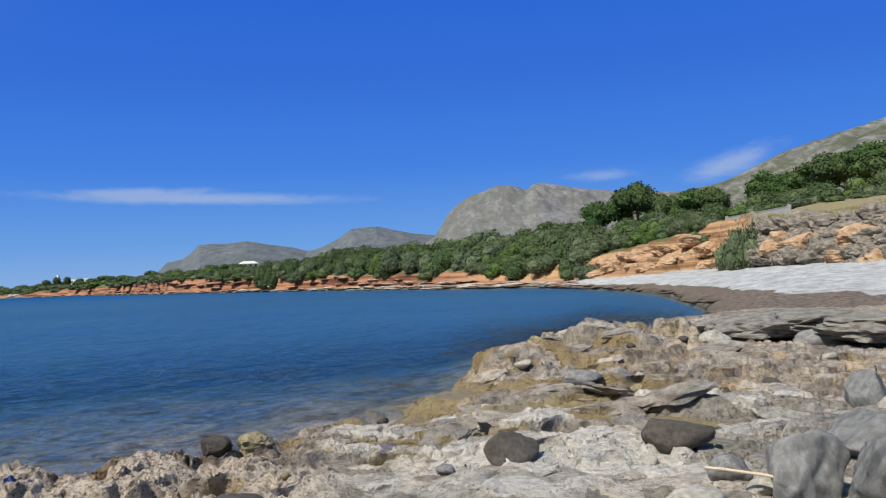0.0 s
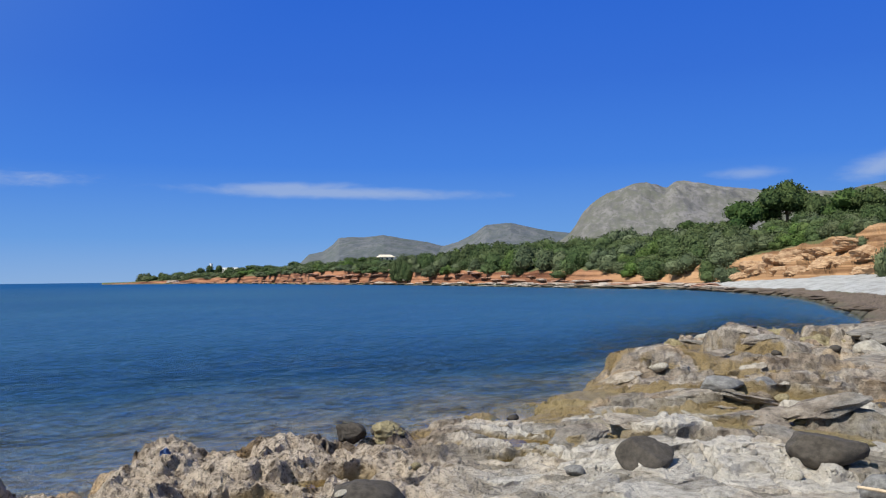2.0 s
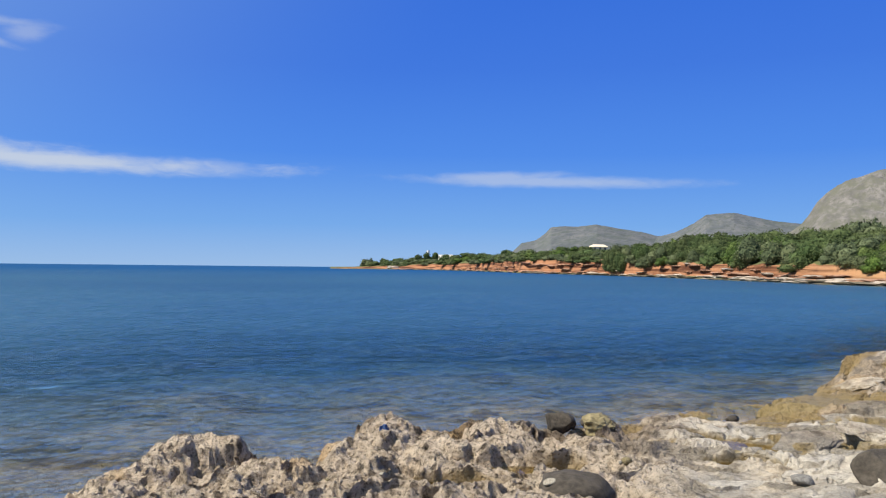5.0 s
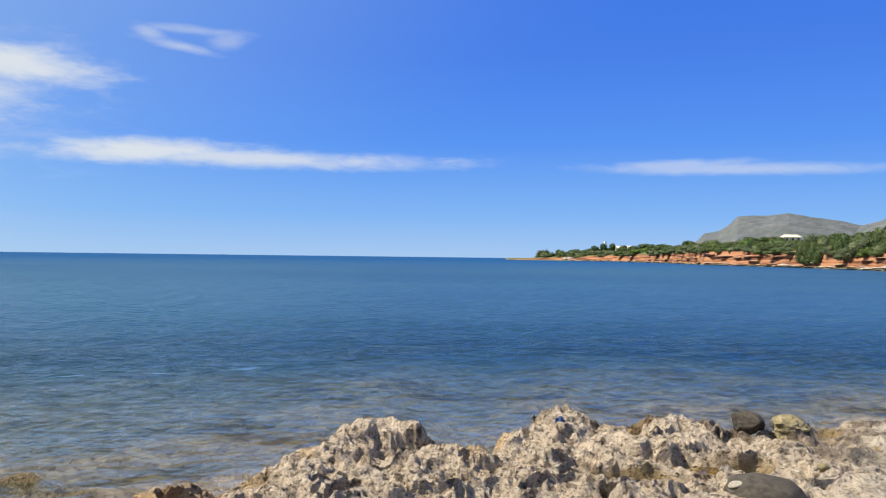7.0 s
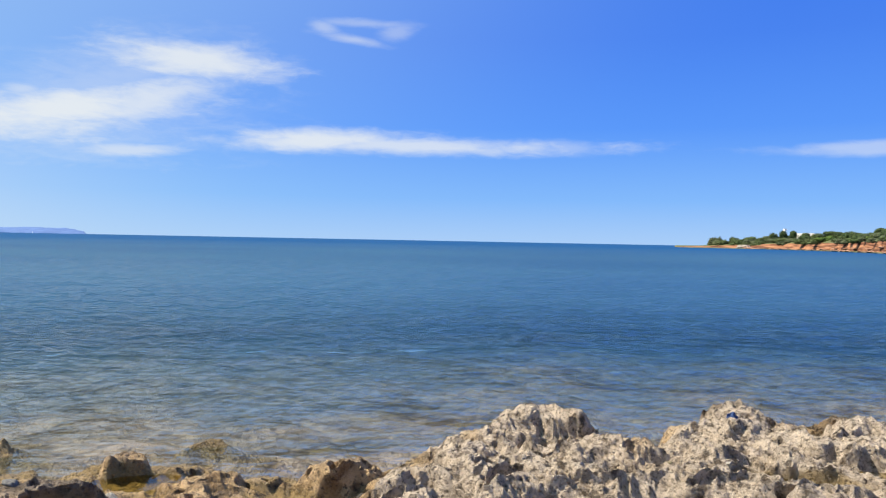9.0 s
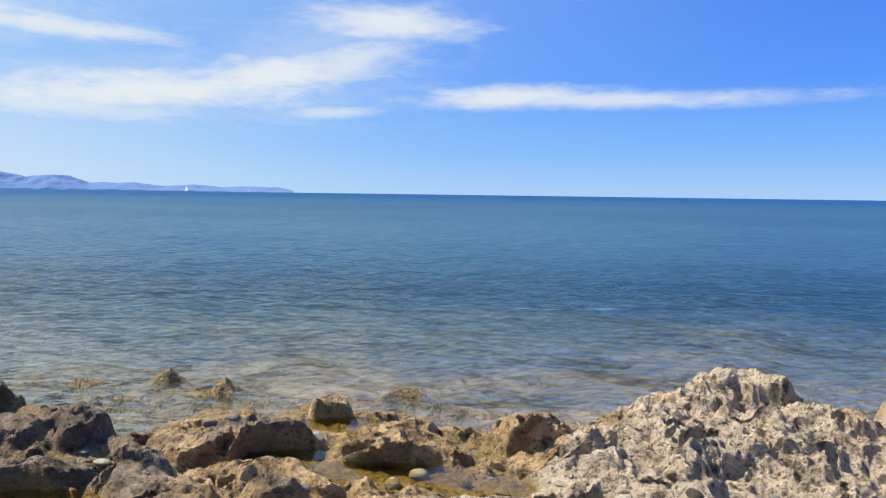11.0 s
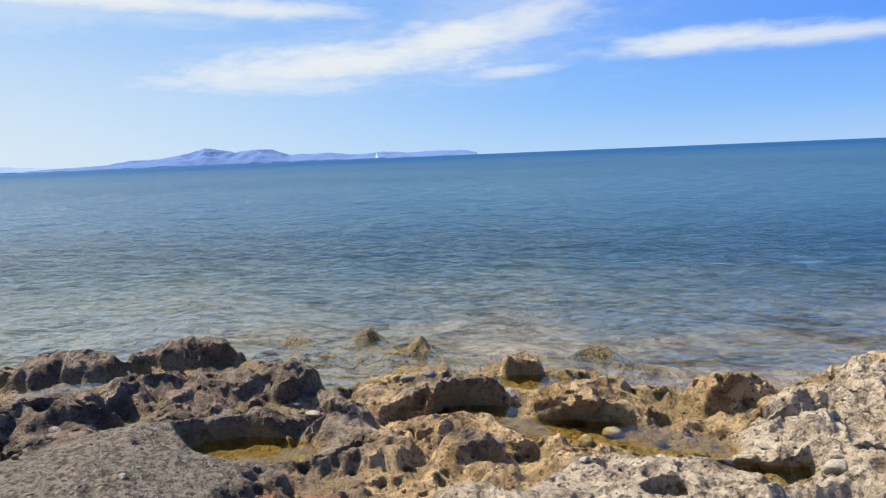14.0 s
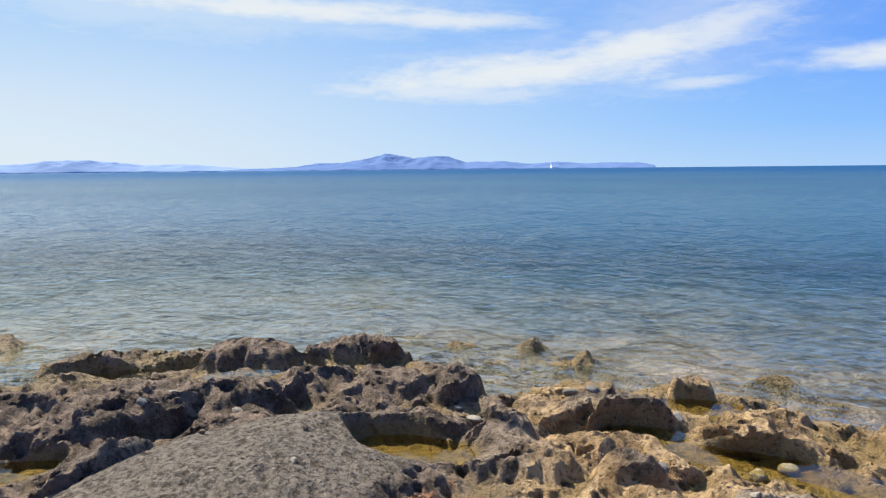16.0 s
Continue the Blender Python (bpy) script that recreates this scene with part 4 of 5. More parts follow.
def at(az, r):
    return -r * math.sin(radians(az)), r * math.cos(radians(az))


def stone_mesh(seed, detail=4, cuts=7, lump=0.10, flat=0.72):
    """A worn block: a ball cut by planes, then roughened."""
    rng = random.Random(seed)
    bm = bmesh.new()
    bmesh.ops.create_icosphere(bm, subdivisions=detail, radius=1.0)
    planes = []
    for _ in range(cuts):
        n = Vector((rng.gauss(0, 1), rng.gauss(0, 1), rng.gauss(0, 0.8))).normalized()
        planes.append((n, rng.uniform(0.48, 0.82)))
    off = Vector((seed * 3.1, seed * 1.7, 0))
    for v in bm.verts:
        p = v.co.copy()
        for n, k in planes:
            over = p.dot(n) - k
            if over > 0:
                p -= n * over * 0.96
        p += v.co * (lump * noise.noise(p * 1.6 + off) + 0.06 * noise.noise(p * 4 + off) + 0.03 * noise.noise(p * 11 + off))
        p.z *= flat
        v.co = p
    return bm


def boulder(x, y, z, size, turn, mat, seed, label, category="boulder", name="boulder", detail=4, cuts=7, flat=0.72, tilt=0.0, group="", sit=True):
    ob = smooth(part(name, stone_mesh(seed, detail, cuts, flat=flat), mat))
    z = height(x, y) + 0.24 * size[2] if sit else z
    place(ob, x, y, z, turn, size, tilt)
    return tagged(ob, label, category, group)


def crag(x, y, z, size, turn, mat, seed, label, group, name="crag", tone="", detail=4):
    bm = stone_mesh(seed, detail, 13 if name == "limestone_plate" else 9, 0.22, 0.85)
    off = Vector((seed, 2.0 * seed, 0))
    for v in bm.verts:
        n = v.co.normalized()
        v.co += n * (0.16 * noise.noise(v.co * 2.6 + off) + 0.10 * noise.noise(v.co * 6 + off) + 0.05 * noise.noise(Vector((v.co.x * 3, v.co.y * 3, v.co.z * 14)) + off))
    ob = part(name, bm, mat)
    if mat is ROCK:
        look_of = {"ragged": 1.0, "pale": 0.42 if tone == "pale" else 0.05, "dark_tone": 0.8 if tone == "dark" else 0.0, "tan": 0.3, "block": 0.5, "rust": 0.9}
        if name == "limestone_plate":
            look_of.update({"ragged": 0.3, "pale": 0.5 if tone else 0.2, "tan": 0.15})
        add_masks(ob.data, {k: np.full(len(ob.data.vertices), v) for k, v in look_of.items()}, look_of)
    place(ob, x, y, z, turn, size)
    return tagged(ob, label, name.replace("_", " "), group)


# boulders on the shelf
boulder(2.55, 5.9, 0.62, (.38, .36, .52), 20, GREY, 3, "large angular grey boulder beside a second one", detail=5, cuts=14)
boulder(3.12, 5.7, 0.60, (.46, .42, .56), 75, SLATE, 8, "large grey boulder with a pale chipped vein", detail=5, cuts=14)
boulder(3.8, 6.95, 0.62, (.62, .5, .46), -10, SLATE, 14, "broad low grey stone slab behind the boulders", "rock slab", "rock_slab", 5, 6)
boulder(2.2, 6.35, 0.56, (.18, .16, .20), 0, GREY, 19, "small rounded grey stone by the boulders", "stone", "stone")
boulder(2.35, 6.0, 0.52, (.16, .15, .14), 40, PALE, 20, "small pale stone at the foot of a boulder", "stone", "stone")
boulder(0.54, 7.08, 0.46, (.25, .2, .24), 20, DARK, 27, "dark brown rounded boulder on pale rock", detail=4, cuts=3)
boulder(2.12, 7.5, 0.42, (.33, .24, .26), -8, DARK, 31, "dark brown flat-topped boulder on the shelf", detail=4, cuts=5)
boulder(-1.66, 6.05, 0.40, (.32, .24, .24), 10, DARK, 36, "dark grey smooth boulder half sunk among pale rocks", detail=4, cuts=3)
boulder(-2.58, 8.8, 0.30, (.26, .15, .24), -30, DARK, 41, "dark brown block leaning on the water's edge", detail=4, cuts=15, tilt=25)
crag(-2.15, 8.9, height(-2.15, 8.9) + 0.02, (.26, .2, .16), 10, OLIVE, 43, "olive algae-covered stone at the water's edge", "rocks of the point", "rock")
boulder(5.05, 9.7, 0.80, (.36, .3, .50), 15, SLATE, 47, "dark grey upright boulder on layered rock", cuts=13)
boulder(5.3, 9.35, 0.66, (.32, .28, .26), 45, PALE, 52, "pale buff stone beside a dark boulder", "stone", "stone")
boulder(1.62, 5.45, 0.50, (.30, .22, .22), 10, PALE, 58, "pale grey block of limestone", "stone", "stone", cuts=8)
boulder(1.9, 11.6, 0.36, (.36, .24, .20), 0, GREY, 61, "flat grey stone in an olive hollow", "stone", "stone")
boulder(2.65, 12.2, 0.42, (.26, .2, .2), 30, GREY, 64, "grey stone resting on tan rock", "stone", "stone")
for i in range(16):
    az, r = -15.8 + 0.62 * i + 0.3 * (i % 3), 24.5 - 0.55 * abs(i - 8) ** 0.8 - (i % 4) * 0.9
    x, y = at(az, r)
    k = 0.42 - 0.06 * (i % 4)
    crag(x, y, height(x, y) + 0.10 * k, (k * 1.2, k * .85, k * .9), 35 * i, (OLIVE, ROCK, PALE, ROCK, OLIVE)[i % 5], 600 + i,
         ("tan algae-stained rock", "grey pitted rock", "pale broken rock", "grey pitted rock", "tan algae-stained rock")[i % 5] + " on the rocky point", "rocks of the point", "rock", "pale")
boulder(6.0, 17.8, 0.60, (.40, .3, .3), 0, PALE, 79, "pale rounded stone on the shelf", "stone", "stone")
boulder(8.6, 18.3, 0.66, (.75, .4, .42), 10, GREY, 82, "grey wedge-shaped boulder below a ledge", cuts=6)
boulder(7.15, 19.6, 0.55, (.5, .35, .4), 0, PALE, 85, "pale pinkish stone by the inlet", "stone", "stone")
for i, (x, y, z, s) in enumerate(((-4.86, 2.2, .16, .055), (-4.9, 2.42, .16, .06), (-5.02, .67, .25, .045), (-3.93, 1.63, .32, .04), (-3.46, 3.02, .3, .07))):
    boulder(x, y, z, (s * 1.25, s, s), 30 * i, PALE, 90 + i, "pale grey pebble beside a tide pool", "pebble", "pebble", 3, 4, group="pebbles by the pools")

# loose stones over the shelf
kinds = [smooth(part("loose_stone", stone_mesh(200 + i, 3, 6), (GREY, PALE, DARK, OLIVE, PALE)[i])) for i in range(5)]
words = ("small grey loose stone lying on the shelf", "small pale loose stone lying on the shelf", "small dark brown loose stone lying on the shelf",
         "small olive stained loose stone lying on the shelf", "small pale chip of limestone lying on the shelf")
for ob, w in zip(kinds, words):
    tagged(ob, w, "stone", "loose stones on the shelf")
rng = random.Random(12)
used = set()
for i in range(95):
    k = rng.randrange(5)
    az, r = rng.uniform(-30, 20) if i % 3 else rng.uniform(20, 116), rng.uniform(5.2, 22)
    if az > 20:
        r = rng.uniform(4.2, 6.6)
    x, y = at(az, r)
    z = height(x, y)
    if z < 0.12:
        continue
    s = rng.uniform(0.025, 0.07) * (1 + r / 12) * (0.6 if az > 20 else 1)
    m = Matrix.LocRotScale((x, y, z + s * 0.25), Euler((rng.uniform(-.3, .3), rng.uniform(-.3, .3), rng.uniform(0, 6.3))), Vector((s * rng.uniform(.8, 1.5), s, s * rng.uniform(.6, 1))))
    if k not in used:
        used.add(k)
        kinds[k].matrix_basis = m
    else:
        c = copy_thing(kinds[k], Matrix())
        c.matrix_basis = m


# tide pools
def tide_pool(f, rise, label):
    bm = bmesh.new()
    ring = []
    for i in range(28):
        a = 2 * math.pi * i / 28
        k = 1.34 + 0.05 * math.sin(3 * a + f[0])
        ring.append(bm.verts.new((f[2] * k * math.cos(a), f[3] * k * math.sin(a), 0)))
    mid = bm.verts.new((0, 0, 0))
    for i in range(28):
        bm.faces.new((mid, ring[i], ring[(i + 1) % 28]))
    ob = part("tide_pool", bm, POOL)
    place(ob, f[0], f[1], f[5] + rise, f[4])
    return tagged(ob, label, "tide pool", "tide pools", kind="structure")


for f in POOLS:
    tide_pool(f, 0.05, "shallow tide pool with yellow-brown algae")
for f in WETS[3:5]:
    tide_pool(f, 0.045, "shallow olive pool in a hollow of the rock")


# ---- small things ----
CANE = plain("dry_cane", (0.52, 0.40, 0.27), 0.6, 20)
BLUE_CLOTH = plain("blue_plastic", (0.03, 0.065, 0.17), 0.5, 12, 0.4)
WHITE_PAINT = plain("white_render", (0.78, 0.76, 0.72), 0.85, 2)
CREAM = plain("cream_render", (0.70, 0.60, 0.46), 0.85, 2)
TILE = plain("roof_tiles", (0.46, 0.24, 0.14), 0.85, 4)
GLASS_DARK = plain("window_glass", (0.03, 0.04, 0.05), 0.15, 3)
CONCRETE = plain("old_concrete", (0.34, 0.33, 0.30), 0.92, 3, 0.3)
SAIL = plain("white_sailcloth", (0.85, 0.85, 0.83), 0.7, 1, 0.05)
STRAW = plain("dry_grass", (0.27, 0.235, 0.115), 0.9, 3, 0.35)


def tube(bm, pts, radii, sides=8):
    """A tapered tube through points."""
    rings = []
    for i, p in enumerate(pts):
        d = (Vector(pts[min(i + 1, len(pts) - 1)]) - Vector(pts[max(i - 1, 0)])).normalized()
        q = d.to_track_quat("Z", "Y")
        rings.append([bm.verts.new(Vector(p) + q @ Vector((math.cos(a), math.sin(a), 0)) * radii[i]) for a in (2 * math.pi * j / sides for j in range(sides))])
    for a, b in zip(rings, rings[1:]):
        for j in range(sides):
            bm.faces.new((a[j], a[(j + 1) % sides], b[(j + 1) % sides], b[j]))
    bm.faces.new(rings[0][::-1])
    bm.faces.new(rings[-1])


def box(bm, cx, cy, cz, sx, sy, sz, bevel=0.0):
    g = bmesh.ops.create_cube(bm, size=1.0, matrix=Matrix.LocRotScale((cx, cy, cz), None, Vector((sx, sy, sz))))
    if bevel:
        es = {e for v in g["verts"] for e in v.link_edges}
        bmesh.ops.bevel(bm, geom=list(es), offset=bevel, segments=2, affect="EDGES")


bm = bmesh.new()
tube(bm, [(0, 0, 0), (.14, .004, .004), (.28, -.003, .006), (.42, .004, .004), (.53, 0, 0)], [.011, .012, .011, .012, .010])
for k in (.14, .28, .42):
    tube(bm, [(k - .006, 0, .005), (k + .006, 0, .005)], [.0145, .0145])
stick = part("driftwood_stick", bm, CANE)
place(stick, 1.92, 6.08, max(height(1.92, 6.08) + 0.02, 0.60), -43)
tagged(stick, "pale dry cane lying against a boulder", "stick")

bm = bmesh.new()
bmesh.ops.create_grid(bm, x_segments=14, y_segments=14, size=0.5)
for v in bm.verts:
    v.co = Vector((v.co.x, v.co.y * 0.7, 0.35 * noise.noise(v.co * 3.0) + 0.2 * noise.noise(v.co * 7.0) - 0.6 * v.co.length_squared))
rag = smooth(part("plastic_sheet_scrap", bm, BLUE_CLOTH))
solid = rag.modifiers.new("thickness", "SOLIDIFY")
solid.thickness = 0.02
place(rag, -4.02, 7.36, height(-4.02, 7.36) + 0.07, 20, (.10, .10, .14), 35)
tagged(rag, "crumpled blue plastic scrap caught on the rocks", "litter")


# ---- plants ----
def leaf_crown(bm, rng, lobes, count, leaf):
    """Many small folded leaf sprays on and in a set of lobes, round a dark uneven heart."""
    for c, rad in lobes:
        g = bmesh.ops.create_icosphere(bm, subdivisions=2, radius=1.0)
        for v in g["verts"]:
            k = 0.80 + 0.22 * noise.noise(v.co * 1.7 + Vector(c))
            v.co = Vector((v.co.x * rad[0] * k, v.co.y * rad[1] * k, v.co.z * rad[2] * k)) + Vector(c)
    total = sum(r[0] * r[2] for _, r in lobes)
    for c, rad in lobes:
        for _ in range(int(count * rad[0] * rad[2] / total)):
            d = Vector((rng.gauss(0, 1), rng.gauss(0, 1), rng.gauss(0.25, 1))).normalized()
            k = rng.uniform(0.80, 1.10) * (1 + 0.22 * noise.noise(d * 1.7 + Vector(c)))
            p = Vector(c) + Vector((d.x * rad[0], d.y * rad[1], d.z * rad[2])) * k
            s = leaf * rng.uniform(0.6, 1.4)
            q = (d + Vector((rng.gauss(0, .6), rng.gauss(0, .6), rng.gauss(0.2, .6)))).normalized().to_track_quat("Z", "Y")
            q = q @ Euler((0, 0, rng.uniform(0, 6.3))).to_quaternion()
            a, b, e, f = (bm.verts.new(p + q @ Vector(o) * s) for o in ((-.5, -.9, -.15), (.5, -.7, -.2), (.42, .9, -.1), (-.46, .75, -.2)))
            h = bm.verts.new(p + q @ Vector((rng.uniform(-.15, .15), 0, .28)) * s)
            for t in ((a, b, h), (b, e, h), (e, f, h), (f, a, h)):
                bm.faces.new(t)


def bush(seed, mat, label, wide=1.0):
    rng = random.Random(seed)
    root = new("bush")
    lobes = [((rng.uniform(-.55, .55) * wide, rng.uniform(-.5, .5), rng.uniform(.35, .75)), (rng.uniform(.4, .62) * wide, rng.uniform(.4, .6), rng.uniform(.34, .5))) for _ in range(6)]
    lobes += [((rng.uniform(-.7, .7) * wide, rng.uniform(-.6, .6), .25), (.45, .45, .3)) for _ in range(4)]
    bm = bmesh.new()
    leaf_crown(bm, rng, lobes, 1700, 0.052)
    part("foliage", bm, mat, root)
    bm = bmesh.new()
    for i in range(5):
        a = rng.uniform(0, 6.3)
        tube(bm, [(0.05 * math.cos(a), 0.05 * math.sin(a), -.3), (0.2 * math.cos(a), 0.2 * math.sin(a), .15), (0.45 * math.cos(a), 0.4 * math.sin(a), .5)], [.035, .025, .01], 5)
    part("stems", bm, BARK, root)
    return tagged(root, label, "bush", "coastal scrub")


def tree(seed, mat, label, tall=1.0, name="tree"):
    rng = random.Random(seed)
    root = new(name)
    bm = bmesh.new()
    lean = rng.uniform(-.08, .08)
    tube(bm, [(0, 0, -.2), (lean * .5, 0, .2 * tall), (lean, .02, .55 * tall), (lean * 1.6, 0, .85 * tall)], [.05, .042, .032, .012], 7)
    lobes = []
    for i in range(8):
        a, z = 6.28 * i / 8 + rng.uniform(-.3, .3), rng.uniform(.4, .82) * tall
        o = rng.uniform(.16, .34)
        p = (o * math.cos(a) + lean, o * math.sin(a), z + .08)
        tube(bm, [(lean, 0, z - .16), (lean + .5 * o * math.cos(a), .5 * o * math.sin(a), z - .04), p], [.018, .012, .005], 5)
        k = rng.uniform(.17, .26)
        lobes.append((p, (k, k, k * .8)))
    lobes.append(((lean, 0, .93 * tall), (.22, .22, .16)))
    lobes.append(((lean, 0, .7 * tall), (.3, .3, .2)))
    part("trunk", bm, BARK, root)
    bm = bmesh.new()
    leaf_crown(bm, rng, lobes, 2400, 0.026)
    part("crown", bm, mat, root)
    return tagged(root, label, "tree", "trees above the cove")


bushes = [bush(301, LEAF_A, "dense dark green coastal bush"), bush(302, LEAF_A, "dense green mastic bush on the bank", 1.25),
          bush(303, LEAF_B, "grey-green tamarisk bush on the bank"), bush(304, LEAF_D, "rounded fresh green scrub bush on the bank", 0.9), bush(305, LEAF_B, "dull olive-grey shrub on the bank", 1.2)]
trees = [tree(401, LEAF_C, "broad dark green pine above the cove"), tree(402, LEAF_C, "green pine with a rounded crown", 1.15), tree(403, LEAF_A, "small dark green tree on the slope", 0.9)]
first = {}


def plant(kind, az, r, wide, tall, sink=0.0, turn=None):
    x, y = at(az, r)
    m = Matrix.LocRotScale((x, y, height(x, y) - sink), Euler((0, 0, rng.uniform(0, 6.3) if turn is None else turn)), Vector((wide, wide, tall)))
    if kind not in first:
        first[kind] = kind
        kind.matrix_basis = m
        return kind
    c = copy_thing(kind, Matrix())
    c.matrix_basis = m
    return c


rng = random.Random(77)


def bank(az):
    """Distances of the cliff's top and the crest."""
    top = np.interp(az, COVE_AZ, COVE_R) + np.interp(az, COVE_AZ, BEACH_W) + np.interp(az, COVE_AZ, CLIFF_W)
    return float(top), float(top + np.interp(az, COVE_AZ, CREST_D))


# scrub along the bank, in rows from the cliff's edge to the crest
for lo, hi, rows, gap, w, t in ((-10.5, 12.0, (1.0, 7, 14, 23, 33, 44), 4.3, 3.0, 4.0), (12.0, 21.0, (1, 8, 16, 26, 38), 5.2, 3.8, 3.3), (21, 28.4, (2, 18, 44), 8, 6.0, 4.6), (28.5, 30.2, (12, 22), 6, 5.6, 7.2)):
    for j, back_off in enumerate(rows):
        az = lo + rng.uniform(0, 0.6)
        while az < hi:
            top, crest = bank(az)
            r = top + back_off + rng.uniform(-1.5, 1.5)
            gone = 23.2 < az < 26.3 and j > 1
            k = rng.uniform(0.75, 1.2)
            pick = rng.choice((0, 1, 1, 3, 0, 2, 4)) if j < 2 else rng.choice((0, 1, 3, 0, 1, 2))
            if not (j == 0 and rng.random() < 0.2 or gone):
                plant(bushes[pick], az, r, w * k * 1.2, t * k * rng.uniform(.8, 1.1) * (0.8 if j == 0 else 1.05), 0.26 * t)
            az += math.degrees(gap * rng.uniform(.8, 1.25) / r)
# scrub and trees over the beach
for az, r, w, t, k in ((-11.2, 130, 2.4, 3.2, 2), (-11.0, 140, 3.4, 3.6, 0), (-12.2, 138, 3.2, 3.0, 1), (-13.2, 142, 3.4, 2.6, 3), (-14.3, 140, 3.2, 2.2, 1), (-15.4, 138, 2.8, 3.2, 4), (-16.2, 134, 3.0, 3.0, 1),
                       (-17.2, 130, 3.0, 3.2, 0), (-18.2, 126, 3.0, 3.0, 2), (-19.2, 124, 2.8, 3.2, 0), (-18.6, 138, 3.6, 3.6, 1), (-17.2, 146, 3.6, 3.4, 3), (-15.8, 150, 3.4, 3.4, 4), (-14.5, 152, 3.6, 3.2, 0),
                       (-13, 152, 3.4, 3.4, 1), (-20.4, 130, 3.2, 3.0, 3), (-20.1, 90, 1.9, 4.0, 2), (-20.9, 87, 1.8, 4.6, 2), (-20.5, 88, 1.5, 3.2, 4), (-18.0, 110.5, 1.2, 1.2, 4), (-10.0, 122, 2.0, 2.6, 2), (-9.3, 128, 2.4, 3.0, 0),
                       (-22.3, 122, 3.0, 3.0, 0), (-24, 118, 3.0, 2.6, 1), (-26, 116, 3, 2.4, 0), (-28, 112, 3, 2.4, 3), (-30, 110, 3, 2.6, 0)):
    plant(bushes[k], az, r, w, t, 0.4)
for az, r, w, t, k in ((-13.9, 158, 9.6, 10.4, 0), (-12.8, 160, 6.6, 8.0, 1), (-11.2, 158, 7.4, 8.2, 0), (-10.4, 160, 5.4, 5.6, 2), (-15.7, 156, 5.0, 8.4, 2), (-17.6, 150, 8.0, 8.0, 0), (-18.8, 148, 7.5, 7.2, 1),
                       (-8.3, 190, 5.0, 5.2, 2), (-7.7, 192, 5.4, 5.6, 0), (-22.2, 128, 6.6, 6.0, 1), (-23.1, 126, 6.6, 5.6, 0), (-24.6, 126, 7.4, 6.0, 0), (-25.8, 124, 7.6, 6.2, 1), (-27.0, 122, 7.8, 6.6, 0),
                       (-28.2, 120, 7.8, 6.4, 1), (-29.4, 120, 8.0, 6.8, 0), (-30.8, 118, 8.0, 6.8, 1), (6.9, 262, 5.5, 6.0, 2), (16.0, 430, 7.5, 7.0, 2), (14.4, 380, 7.0, 6.4, 2), (15.2, 400, 6.5, 6.0, 0),
                       (11.9, 300, 5.6, 5.2, 2), (20.0, 470, 7, 5.6, 2), (23.0, 640, 8, 6, 2)):
    plant(trees[k], az, r, w, t, 0.16 * t)

# a dark bush that hangs over the red cliff
for az, off, w, t in ((12.0, 4.5, 3.2, 5.2), (12.6, 4.0, 3.4, 5.8), (12.3, 6.5, 3.6, 6.6)):
    r = float(np.interp(az, COVE_AZ, COVE_R)) + off
    x, y = at(az, r)
    plant(bushes[0], az, r, w, t, height(x, y) - 1.4)
# scrub in front of the white houses
for az, r, w, t in ((25.9, 762, 5.5, 7.4), (25.3, 764, 5.5, 6.4), (26.5, 758, 6.0, 6.4), (24.4, 757, 5.5, 5.0), (23.9, 756, 5.0, 4.4)):
    plant(bushes[0], az, r, w, t, 0.6)
# green bushes on the slope over the beach
for az, r, w, t, k in ((-14.6, 124, 2.6, 2.4, 3), (-15.3, 127, 2.8, 2.6, 3), (-13.7, 126, 2.4, 2.2, 3), (-16.0, 122, 2.4, 2.2, 0), (-16.8, 120, 2.4, 2.4, 4), (-17.6, 119, 2.2, 2.2, 1), (-14.9, 133, 3.0, 2.6, 3),
                       (-12.9, 130, 2.6, 2.6, 4), (-18.6, 116, 1.8, 2.0, 2), (-21.6, 108, 2.2, 1.6, 4), (-23.0, 106, 2.2, 1.6, 1), (-24.8, 104, 2.2, 1.5, 4), (-26.6, 102, 2.2, 1.5, 0), (-28.4, 100, 2.2, 1.5, 4)):
    plant(bushes[k], az, r, w, t, 0.4)

# dry grass along the cliff's top
bm = bmesh.new()
for i in range(5200):
    az = rng.uniform(-31, -22.3)
    top, _ = bank(az)
    r = top + rng.uniform(-0.6, 15) * rng.random()
    x, y = at(az, r)
    z = np.interp(r - top, (0, 45), (np.interp(az, COVE_AZ, CLIFF_Z), np.interp(az, COVE_AZ, CREST_Z)))
    h, a, s = rng.uniform(.15, .5), rng.uniform(0, 6.3), rng.uniform(.03, .08)
    d = Vector((math.cos(a), math.sin(a), 0))
    p = Vector((x, y, z - 0.35))
    tip = p + Vector((rng.gauss(0, .2), rng.gauss(0, .2), h + .35))
    bm.faces.new((bm.verts.new(p - d * s), bm.verts.new(p + d * s), bm.verts.new(tip)))
tagged(part("dry_grass", bm, STRAW), "dry straw-coloured grass along the cliff top", "grass", kind="stuff")


